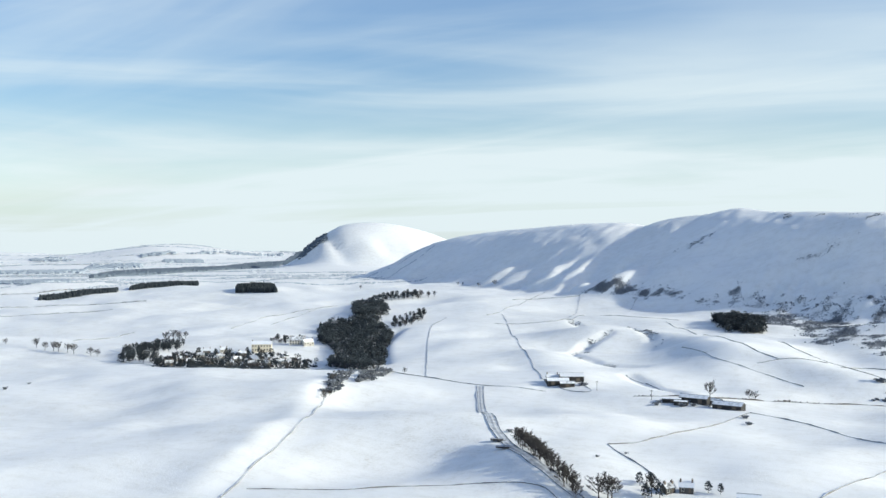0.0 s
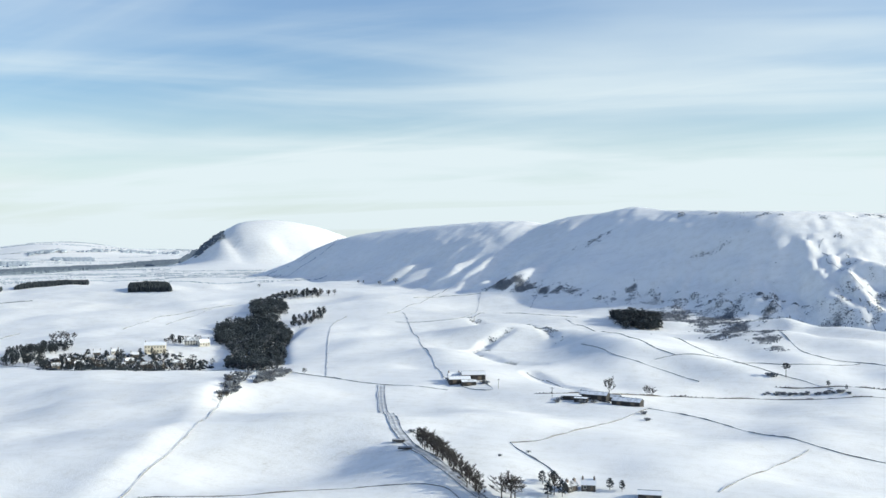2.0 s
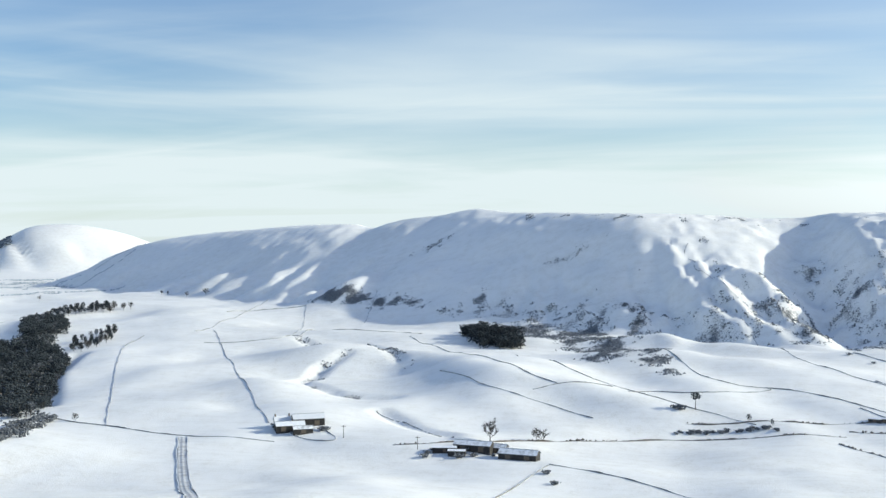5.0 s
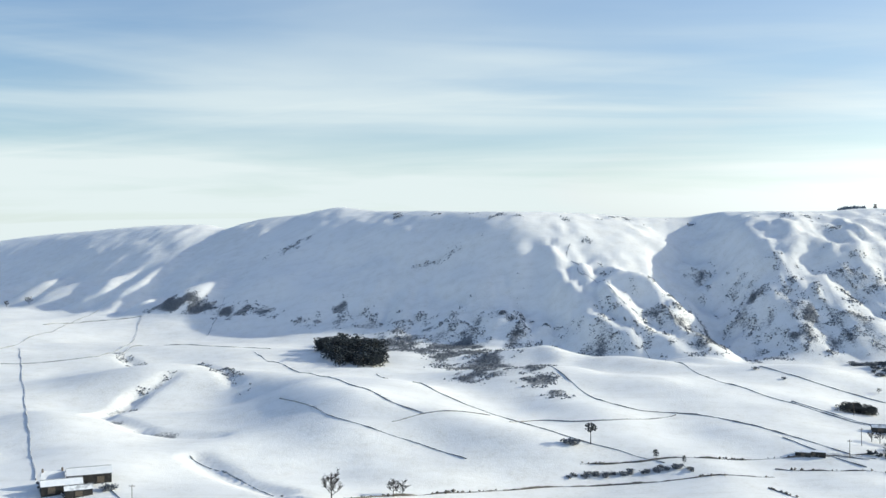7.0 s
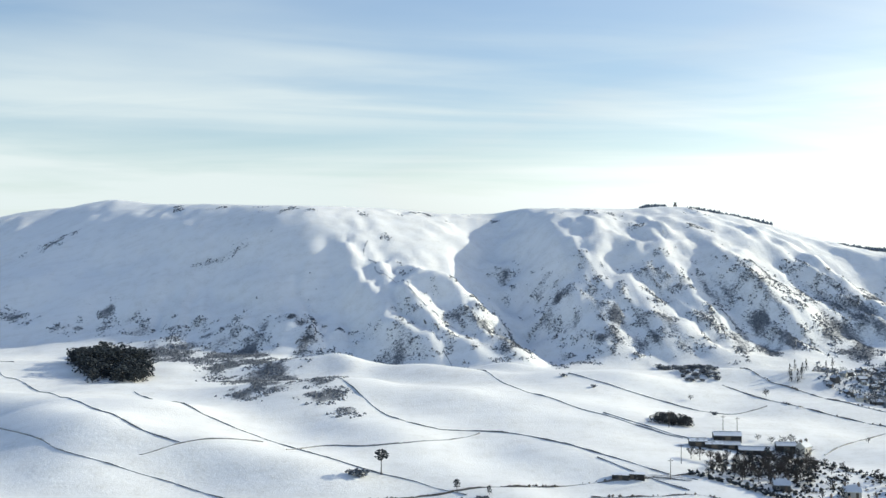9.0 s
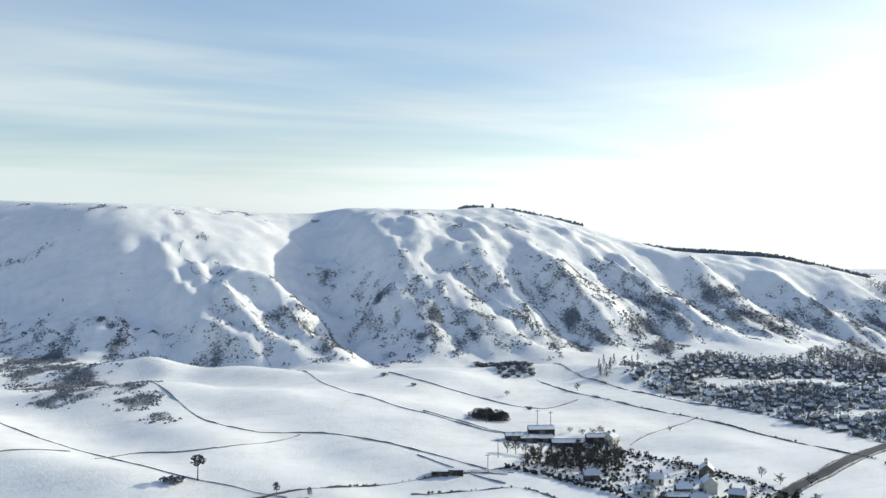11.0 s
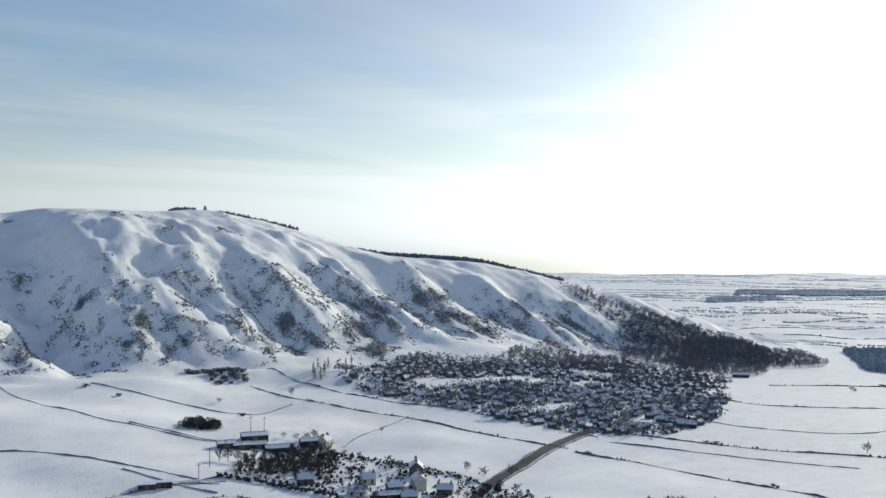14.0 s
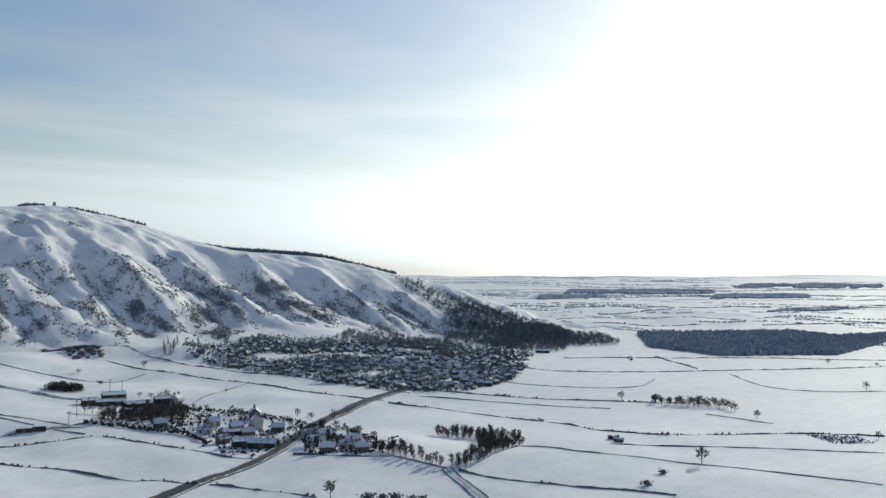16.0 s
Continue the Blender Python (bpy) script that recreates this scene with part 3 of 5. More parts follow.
HAMLET_E = [(140, 192), (150, 198), (146, 170), (130, 136), (120, 138), (112, 149)]
GLEN_WOOD = [(-365, 416), (-393, 467), (-386, 478), (-349, 439), (-317, 388), (-310, 361), (-286, 331), (-267, 309), (-250, 272), (-207, 195), (-206, 184), (-222, 186), (-248, 209), (-268, 248), (-300, 278), (-327, 315), (-341, 352), (-328, 353), (-334, 371)]
CLEARING = [(476, 252), (506, 243), (556, 256), (552, 261), (505, 249), (478, 257)]
GLEN_PINES = [(-348, 164), (-373, 192), (-387, 229), (-375, 241), (-364, 233), (-350, 190), (-319, 162)]
GLEN_VILL = [(-312, 151), (-342, 187), (-351, 218), (-313, 226), (-298, 227), (-269, 230), (-256, 211), (-258, 154)]
GLEN_LANE = [(-177, 98), (-203, 146), (-206, 167), (-183, 121)]
GLEN_LANE2 = [(-183, 134), (-200, 167), (-200, 186), (-194, 180), (-182, 145)]
GLEN_ROW = [(-384, 473), (-388, 488), (-371, 526), (-358, 507)]
GLEN_ROW2 = [(-360, 505), (-368, 529), (-349, 520)]
GLEN_CLUMP = [(-288, 341), (-302, 368), (-298, 405), (-285, 385), (-277, 339)]
GLEN_UP = [(-317, 253), (-330, 272), (-319, 287), (-298, 260)]
FAR_BLOCK = [(-551, 509), (-568, 530), (-542, 553), (-506, 510)]
FAR_STRIP_A = [(-742, 450), (-719, 471), (-696, 504), (-718, 526), (-740, 489), (-752, 459)]
FAR_STRIP_B = [(-695, 520), (-643, 561), (-704, 631), (-710, 539)]
FAR_STRIP_C = [(-1006, 760), (-1124, 915), (-1375, 1361), (-1422, 1624), (-1824, 2299), (-1926, 2452), (-1866, 1909), (-1548, 1328)]
DARK_WOOD = [(-97, 416), (-77, 366), (-58, 365), (-61, 398), (-80, 454), (-93, 462)]
SMALL_WOOD = [(101, 284), (112, 281), (115, 287), (110, 293), (104, 289)]
GORSE_BANK = [(146, 401), (135, 342), (150, 341), (150, 346), (154, 396)]
BIG_WOOD = [(458, 289), (448, 235), (505, 198), (627, 222), (687, 247), (629, 256), (648, 299), (542, 357)]
NOSE_WOOD = [(386, 390), (425, 430), (463, 449), (487, 439), (503, 410), (474, 361), (397, 303), (374, 305), (379, 342)]
NOSE_WOOD2 = [(373, 333), (410, 378), (472, 384), (500, 360), (458, 310), (437, 314), (433, 351)]
BELT = [(163, 158), (174, 155), (178, 137), (169, 129), (144, 119), (133, 117), (131, 119), (149, 126), (167, 144), (159, 151)]
BELT2 = [(124, 140), (132, 138), (131, 119), (129, 119), (127, 133)]
GROVE = [(274, 160), (271, 152), (282, 138), (257, 108), (254, 105), (273, 128), (262, 151)]
UPPER_VILL_TREES = [(230, 383), (252, 384), (293, 364), (311, 346), (321, 321), (386, 386), (363, 427), (288, 375), (253, 400)]
NOSE_WOOD3 = [(423, 484), (447, 478), (474, 457), (494, 435), (497, 396), (463, 337), (429, 316), (413, 344), (441, 411), (428, 442)]
ROUGH = [(242, 85), (250, 73), (243, 66), (235, 73)]
HILL_WOOD = [(-1889, 2385), (-1291, 1643), (-1244, 1676), (-1238, 1680), (-2777, 3792), (-2043, 2644)]
FAR_A = [(-908, 537), (-840, 526), (-882, 618), (-944, 674), (-964, 582)]
FAR_B = [(-2878, 2235), (-2717, 2280), (-2829, 2382), (-3028, 2374)]
FAR_C = [(-2007, 1675), (-1993, 1866), (-2133, 2009), (-2164, 1841)]
FAR_D = [(-1834, 1275), (-1657, 1352), (-1963, 1634), (-2134, 1514)]
FAR_E = [(-2438, 2322), (-2198, 2803), (-2255, 2880), (-2485, 2370)]
FAR_F = [(-2110, 2081), (-2107, 2257), (-2196, 2359), (-2310, 2294)]
FAR_G = [(1082, 925), (1260, 935), (1406, 1047), (1266, 1074)]
FAR_H = [(1356, 1098), (1628, 963), (1928, 1147), (1795, 1445)]
FAR_I = [(1300, 763), (1471, 694), (1725, 821), (1558, 909)]
FAR_J = [(906, 457), (971, 415), (1150, 485), (1058, 517)]
FAR_L = [(2344, 1333), (2563, 1036), (2965, 1205), (2535, 1409)]

# ---- makers ----
def mesh_of(name, verts, faces, *mats, smooth_shade=False):
    me = bpy.data.meshes.new(name)
    me.from_pydata([tuple(v) for v in verts], [], [tuple(f) for f in faces])
    for m in mats:
        me.materials.append(m)
    if smooth_shade:
        me.polygons.foreach_set("use_smooth", np.ones(len(me.polygons), bool))
    return me


def child(name, me, parent, at=None, label=""):
    ob = new(name, me)
    ob.parent = parent
    if at is not None:
        ob.matrix_basis = at
    if label:
        ob["label"] = label
    return ob


def box(x0, x1, y0, y1, z0, z1):
    v = [(x, y, z) for z in (z0, z1) for x, y in ((x0, y0), (x1, y0), (x1, y1), (x0, y1))]
    return v, [(0, 3, 2, 1), (4, 5, 6, 7), (0, 1, 5, 4), (1, 2, 6, 5), (2, 3, 7, 6), (3, 0, 4, 7)]


def merged(pieces):
    verts, faces = [], []
    for v, f in pieces:
        n = len(verts)
        verts += list(v)
        faces += [tuple(i + n for i in q) for q in f]
    return verts, faces


def height(x, y):
    return float(ground(np.array([float(x)]), np.array([float(y)]))[0])


def along(points, gap):
    """Even steps along a line of points, rounded at the corners: places and headings."""
    p = np.array(points, float)
    for _ in range(2):
        q = [p[0]]
        for a, b in zip(p[:-1], p[1:]):
            q += [a * 0.75 + b * 0.25, a * 0.25 + b * 0.75]
        p = np.array(q + [p[-1]])
    leg = np.r_[0, np.cumsum(np.hypot(*np.diff(p, axis=0).T))]
    n = max(2, int(leg[-1] / gap) + 1)
    s = np.linspace(0, leg[-1], n)
    xy = np.stack([np.interp(s, leg, p[:, 0]), np.interp(s, leg, p[:, 1])], 1)
    d = np.gradient(xy, axis=0)
    return xy, d / np.hypot(*d.T)[:, None]


def ribbon(name, points, gap, section, mat, lift=0.0, wobble=0.0, seed=0, swell=0.0):
    """A strip laid on the ground: section is (offset, height) across it; swell makes its height uneven."""
    xy, way = along(points, gap)
    side = np.stack([-way[:, 1], way[:, 0]], 1)
    rows = []
    s = np.arange(len(xy)) * gap
    tall = 1 + swell * fbm(s / 5.0, 0 * s + seed, 7 + seed, 3)
    sway = wobble * fbm(s / 9.0, 0 * s + seed, 107 + seed, 2)
    for k, (off, up) in enumerate(section):
        p = xy + side * (off + sway)[:, None] if np.ndim(sway) else xy + side * off
        fuzz = 1 + 0.35 * swell * vnoise(s / 0.9, 0 * s + k, 17 + seed)
        rows.append(np.c_[p, ground(p[:, 0], p[:, 1]) + lift + up * np.clip(tall * fuzz, 0.12, 2.2)])
    n, m = len(xy), len(section)
    verts = np.stack(rows, 1).reshape(-1, 3)
    faces = [(i * m + j, i * m + j + 1, (i + 1) * m + j + 1, (i + 1) * m + j) for i in range(n - 1) for j in range(m - 1)]
    faces += [tuple(range(m - 1, -1, -1)), tuple((n - 1) * m + j for j in range(m))]
    return mesh_of(name, verts, faces, mat)


COUNT = {"n": 0}


def next_seed():
    COUNT["n"] += 1
    return COUNT["n"]


def far_of(points):
    return max(1.0, min(1.9, float(np.min(np.hypot(*np.array(points, float).T))) / 450))


def field_wall(*points):
    k = far_of(points)
    w, h = 0.15 * k, 0.24 * k
    me = ribbon("field_wall", points, 1.1 * k, [(-w, -0.5), (-w * 0.8, h), (w * 0.8, h), (w, -0.5)], STONE, wobble=0.25, seed=next_seed(), swell=0.5)
    tagged(new("field_wall", me), "low dark drystone wall half buried in snow", "wall", "field walls")


def hedge(*points):
    k = far_of(points)
    w, h = 0.18 * k, 0.28 * k
    me = ribbon("hedge", points, 0.8 * k, [(-w, -0.4), (-w * 0.9, h * 0.7), (-w * 0.2, h), (w * 0.5, h * 0.85), (w, -0.4)], HEDGE, wobble=0.3, seed=next_seed(), swell=0.75)
    ob = new("hedge", me)
    tagged(ob, "bare brown field hedge with gaps in the snow", "hedge", "field hedges")
    rng = random.Random(COUNT["n"] * 31)
    xy, _ = along(points, 1.1 * k)
    tufts = []
    for x, y in xy:
        x, y = float(x), float(y)
        thick = vnoise(x / 9.0, y / 9.0, 66)
        if rng.random() < 0.35 + 0.5 * thick:
            s = k * rng.uniform(0.16, 0.4) * (1.0 + 0.8 * max(0.0, float(thick)))
            tufts.append(clump(rng, (x + rng.gauss(0, 0.25), y + rng.gauss(0, 0.25), height(x, y) + h * 0.6 + 0.3 * s), s, 0.9))
    if tufts:
        tagged(child("bushy_growth", mesh_of("bushy_growth", *merged(tufts), HEDGE), ob), "taller bushes grown out of the hedge", kind="stuff")


def road(width, *points):
    h = width / 2
    me = ribbon("road", points, 1.5, [(-h, 0.0), (-h / 3, 0.05), (h / 3, 0.05), (h, 0.0)], ASPHALT, lift=0.16)
    tagged(new("road", me), "cleared dark wet asphalt road between snowy verges", "road", kind="structure")
    for s, high in ((-1, 0.32), (1, 0.26)):
        bank = ribbon("road_bank", [(x, y) for x, y in points], 1.0, [(s * (h + 0.25), 0.0), (s * (h + 0.4), high), (s * (h + 0.8), high * 0.9), (s * (h + 1.0), -0.2)][::s], HEDGE, wobble=0.15, seed=next_seed(), swell=0.6)
        tagged(new("hedge", bank), "dark roadside hedge along the cleared road", "hedge", "roadside hedges")


def lane(width, *points):
    h = width / 2
    me = ribbon("lane", points, 1.5, [(-h, 0.0), (-h * 0.5, -0.05), (0, 0.04), (h * 0.5, -0.05), (h, 0.0)], TRACK_SNOW, lift=0.14)
    tagged(new("lane", me), "farm track of rutted packed snow", "track", kind="structure")
    for s in (-1, 1):
        dyke = [(x + s * (h + 0.5), y) for x, y in points]
        field_wall(*dyke)


# -- trees --
def footpath(width, *points):
    h = width / 2
    me = ribbon("footpath", points, 1.2, [(-h, 0.0), (-h * 0.4, -0.06), (h * 0.4, -0.06), (h, 0.0)], TRACK_SNOW, lift=0.14)
    tagged(new("footpath", me), "trodden path winding up the snowy spur", "track", kind="structure")


def tube(path, radii, sides):
    """A tapered limb along a path."""
    path = [Vector(p) for p in path]
    verts, faces = [], []
    for k, p in enumerate(path):
        way = (path[min(k + 1, len(path) - 1)] - path[max(k - 1, 0)]).normalized()
        a = way.orthogonal().normalized()
        b = way.cross(a)
        verts += [p + radii[k] * (math.cos(2 * math.pi * j / sides) * a + math.sin(2 * math.pi * j / sides) * b) for j in range(sides)]
    for k in range(len(path) - 1):
        faces += [(k * sides + j, k * sides + (j + 1) % sides, (k + 1) * sides + (j + 1) % sides, (k + 1) * sides + j) for j in range(sides)]
    return verts, faces


def bare_tree_meshes(seed, spread=0.42, clear=0.2, thick=1.0, mat=None):
    """A leafless tree of height one: trunk with limbs, and the haze of its twigs."""
    rng = random.Random(seed)
    wood, twig_v, twig_f = [], [], []
    lean = Vector((rng.uniform(-0.05, 0.05), rng.uniform(-0.05, 0.05), 0))
    top = Vector((0, 0, 0.62)) + lean
    wood.append(tube([(0, 0, -0.04), (0, 0, 0.1), lean * 0.4 + Vector((0, 0, 0.34)), top], [0.034, 0.024, 0.017, 0.007], 6))

    def twigs(a, b, n, size):
        for _ in range(max(1, int(n * thick))):
            f = rng.uniform(0.25, 1.0)
            p = a.lerp(b, f)
            way = ((b - a).normalized() * 0.7 + Vector((rng.gauss(0, 0.6), rng.gauss(0, 0.6), rng.gauss(0.25, 0.45)))).normalized()
            q = p + way * size * rng.uniform(0.6, 1.3)
            side = way.orthogonal().normalized() * (0.0036 / thick**0.7)
            side.rotate(Matrix.Rotation(rng.uniform(0, 6.28), 3, way))
            m = p.lerp(q, 0.5) + Vector((rng.gauss(0, 0.012), rng.gauss(0, 0.012), rng.gauss(0, 0.012)))
            k = len(twig_v)
            twig_v.extend([p - side, p + side, m + side * 0.8, m - side * 0.8, q])
            twig_f.extend([(k, k + 1, k + 2, k + 3), (k + 3, k + 2, k + 4)])

    limbs = 9
    for j in range(limbs):
        f = clear + (0.6 - clear) * j / (limbs - 1)
        turn = j * 2.4 + rng.uniform(-0.4, 0.4)
        reach = spread * (1.0 - 0.45 * (f / 0.62) ** 2) * rng.uniform(0.8, 1.1)
        a = Vector((0, 0, f)) + lean * (f / 0.62)
        out = Vector((math.cos(turn), math.sin(turn), 0))
        rise = rng.uniform(0.2, 0.34)
        b = a + out * reach * 0.55 + Vector((0, 0, rise * 0.45))
        c = a + out * reach + Vector((0, 0, rise))
        wood.append(tube([a, b, c], [0.012, 0.008, 0.003], 4))
        twigs(a, b, 16, 0.10)
        twigs(b, c, 60, 0.11)
        for _ in range(4):
            s = b.lerp(c, rng.uniform(-0.5, 0.7))
            e = s + Vector((rng.gauss(0, 0.1), rng.gauss(0, 0.1), rng.uniform(0.06, 0.2))) + out * 0.06
            wood.append(tube([s, s.lerp(e, 0.6), e], [0.005, 0.004, 0.002], 3))
            twigs(s, e, 34, 0.10)
    twigs(top * 0.7, top + Vector((0, 0, 0.25)), 130, 0.13)
    return mesh_of("bare_trunk", *merged(wood), BARK), mesh_of("bare_crown", twig_v, twig_f, mat or TWIGS)


def clump(rng, at, size, squash=0.7):
    """A ragged tuft of foliage: a jittered eight-sided lump with spikes."""
    dirs = [(1, 0, 0), (0, 1, 0), (-1, 0, 0), (0, -1, 0), (0, 0, 1), (0, 0, -1)]
    v = [Vector(at) + Vector((d[0], d[1], d[2] * squash)) * size * rng.uniform(0.55, 1.35) + Vector((rng.gauss(0, 0.15), rng.gauss(0, 0.15), rng.gauss(0, 0.1))) * size for d in dirs]
    return v, [(0, 1, 4), (1, 2, 4), (2, 3, 4), (3, 0, 4), (1, 0, 5), (2, 1, 5), (3, 2, 5), (0, 3, 5)]


def pine_meshes(seed, clear=0.25, wide=0.3, n=120, spire=0.0, mat=None, tuft=1.0):
    """An evergreen of height one: bare stem below, ragged tufts on short boughs above. spire: 0 a round head, 1 a cone."""
    rng = random.Random(seed)
    wood = [tube([(0, 0, -0.04), (0.01, 0, 0.35), (0, 0.01, 0.9)], [0.026, 0.019, 0.005], 6)]
    tufts = []
    for k in range(n):
        f = rng.random() ** 0.8
        z = clear + (0.98 - clear) * f
        girth = wide * ((1 - f) ** 0.85 * 1.05 * spire + (1 - spire) * math.sqrt(max(0.02, 1 - (1.7 * f - 0.72) ** 2))) + 0.012
        turn, r = rng.uniform(0, 6.283), girth * math.sqrt(rng.uniform(0.1, 1.0)) * rng.uniform(0.8, 1.15)
        p = (r * math.cos(turn), r * math.sin(turn), z - 0.25 * r * spire + rng.gauss(0, 0.012))
        tufts.append(clump(rng, p, tuft * (0.055 - 0.02 * spire) * rng.uniform(0.6, 1.35), 0.6))
        if k % 9 == 0:
            wood.append(tube([(0, 0, z - 0.05), p], [0.009, 0.003], 3))
    return mesh_of("evergreen_trunk", *merged(wood), BARK), mesh_of("evergreen_crown", *merged(tufts), mat or NEEDLES)


def tree_kind(name, meshes, label, category, trunk_label="", crown_label=""):
    """A prototype that is moved to its first place and copied to the others."""
    root = new(name, None)
    child("trunk", meshes[0], root)
    child("crown", meshes[1], root)
    tagged(root, label, category)
    return {"root": root, "used": False}


def plant(kind, x, y, tall, rng, group=""):
    m = Matrix.Translation((x, y, height(x, y) - 0.02 * tall)) @ Matrix.Rotation(rng.uniform(0, 6.283), 4, "Z") @ Matrix.Diagonal((tall * rng.uniform(0.9, 1.1), tall * rng.uniform(0.9, 1.1), tall, 1))
    if kind["used"]:
        ob = copy_thing(kind["root"], Matrix.Identity(4))
    else:
        ob, kind["used"] = kind["root"], True
    ob.matrix_basis = m
    if group:
        ob["group"] = group
    return ob


def bush_meshes(seed):
    rng = random.Random(seed)
    stems = [tube([(0, 0, -0.1), (rng.gauss(0, 0.3), rng.gauss(0, 0.3), rng.uniform(0.5, 0.8))], [0.05, 0.015], 3) for _ in range(7)]
    tufts = [clump(rng, (rng.gauss(0, 0.36), rng.gauss(0, 0.36), rng.uniform(0.12, 0.72)), rng.uniform(0.12, 0.26), 0.8) for _ in range(42)]
    return mesh_of("bush_stems", *merged(stems), BARK), mesh_of("bush_crown", *merged(tufts), SCRUB)


BARE = [tree_kind("bare_tree", bare_tree_meshes(11 + k, s, c, 0.6), "leafless broad-leaved tree standing in snow", "tree") for k, (s, c) in enumerate(((0.42, 0.2), (0.36, 0.26), (0.48, 0.16)))]
POPLAR = [tree_kind("poplar_tree", bare_tree_meshes(31 + k, 0.19, 0.1, 0.4), "slender upright leafless tree in a field belt", "tree") for k in range(2)]
PINE = [tree_kind("pine_tree", pine_meshes(41 + k, c, w, 95, tuft=1.3), "dark green pine with a rounded crown", "tree") for k, (c, w) in enumerate(((0.3, 0.26), (0.18, 0.3), (0.42, 0.3)))]
LONE_PINE = [tree_kind("pine_tree", pine_meshes(47, 0.62, 0.26, 80), "lone pine with a flat high crown above a bare stem", "tree")]
SPRUCE = [tree_kind("spruce_tree", pine_meshes(51 + k, 0.06, 0.24, 110, 1.0), "dark conical spruce standing in snow", "tree") for k in range(3)]
BUSH = [tree_kind("bush", bush_meshes(61 + k), "dark low bush with snow caught in it", "bush") for k in range(3)]
PICK = random.Random(5)


def bare_tree(x, y, tall):
    plant(PICK.choice(BARE), x, y, tall, PICK)


def pine(x, y, tall):
    plant(LONE_PINE[0] if tall > 6 else PINE[1], x, y, tall if tall > 6 else 0.75 * tall, PICK)


def bush(x, y, tall):
    plant(PICK.choice(BUSH), x, y, tall, PICK)


def spruce(x, y, tall):
    plant(PICK.choice(SPRUCE), x, y, tall, PICK, "conifers by the village")


def scrub_row(gap, low, high, *points):
    for (x, y), _ in zip(*along(points, gap)):
        plant(PICK.choice(BUSH), x + PICK.gauss(0, 0.6), y + PICK.gauss(0, 0.6), PICK.uniform(low, high), PICK, "scrub along the road hedge")


def tree_row(gap, low, high, *points):
    for (x, y), _ in zip(*along(points, gap)):
        plant(PICK.choice(BARE), x + PICK.gauss(0, 0.5), y + PICK.gauss(0, 0.5), PICK.uniform(low, high), PICK, "trees along the lane")


def farm_scrub(x, y, reach, n):
    for _ in range(n):
        plant(PICK.choice(BUSH), x + PICK.uniform(-reach, reach), y + PICK.uniform(-reach, reach) * 0.6, PICK.uniform(0.8, 1.9), PICK, "farmyard bushes")


def pole(x, y, tall):
    root = new("utility_pole", None)
    root.location = (x, y, height(x, y))
    child("pole", mesh_of("pole", *tube([(0, 0, -0.3), (0, 0, tall)], [0.10, 0.07], 8), TIMBER), root)
    child("crossarm", mesh_of("crossarm", *box(-0.7, 0.7, -0.05, 0.05, tall - 0.5, tall - 0.38), TIMBER), root)
    tagged(root, "wooden utility pole with a crossarm in a snowy field", "pole", "utility poles")


# -- buildings --
def gable(l, w, h, rise):
    x, y = l / 2, w / 2
    v = [(-x, -y, -0.8), (x, -y, -0.8), (x, y, -0.8), (-x, y, -0.8), (-x, -y, h), (x, -y, h), (x, y, h), (-x, y, h), (-x, 0, h + rise), (x, 0, h + rise)]
    return v, [(0, 1, 5, 4), (2, 3, 7, 6), (1, 2, 6, 9, 5), (3, 0, 4, 8, 7), (3, 2, 1, 0)]


def pitched(l, w, h, rise, over, thick):
    """Two roof slabs with overhang, meeting at the ridge."""
    x, y = l / 2 + over, w / 2 + over
    drop = rise * over / (w / 2)
    outer = [(-y, h - drop), (0, h + rise), (y, h - drop)]
    v = []
    for px in (-x, x):
        v += [(px, a, b + 0.02) for a, b in outer] + [(px, a, b + 0.02 + thick) for a, b in outer]
    f = [(3, 9, 10, 4), (4, 10, 11, 5), (0, 1, 7, 6), (1, 2, 8, 7), (0, 6, 9, 3), (2, 5, 11, 8), (0, 3, 4, 1), (1, 4, 5, 2), (6, 7, 10, 9), (7, 8, 11, 10)]
    return v, f


WINDOW_MESH = mesh_of("window", *box(-0.3, 0.3, -0.03, 0.03, -0.38, 0.38), GLASS_DARK)
FRAME_MESH = mesh_of("window_frame", *merged([box(-0.36, -0.29, -0.045, 0.02, -0.44, 0.44), box(0.29, 0.36, -0.045, 0.02, -0.44, 0.44), box(-0.29, 0.29, -0.045, 0.02, 0.37, 0.44), box(-0.40, 0.40, -0.07, 0.02, -0.46, -0.38)]), HARL_PALE)
DOOR_MESH = mesh_of("door", *box(-0.3, 0.3, -0.03, 0.03, -0.75, 0.45), TIMBER)


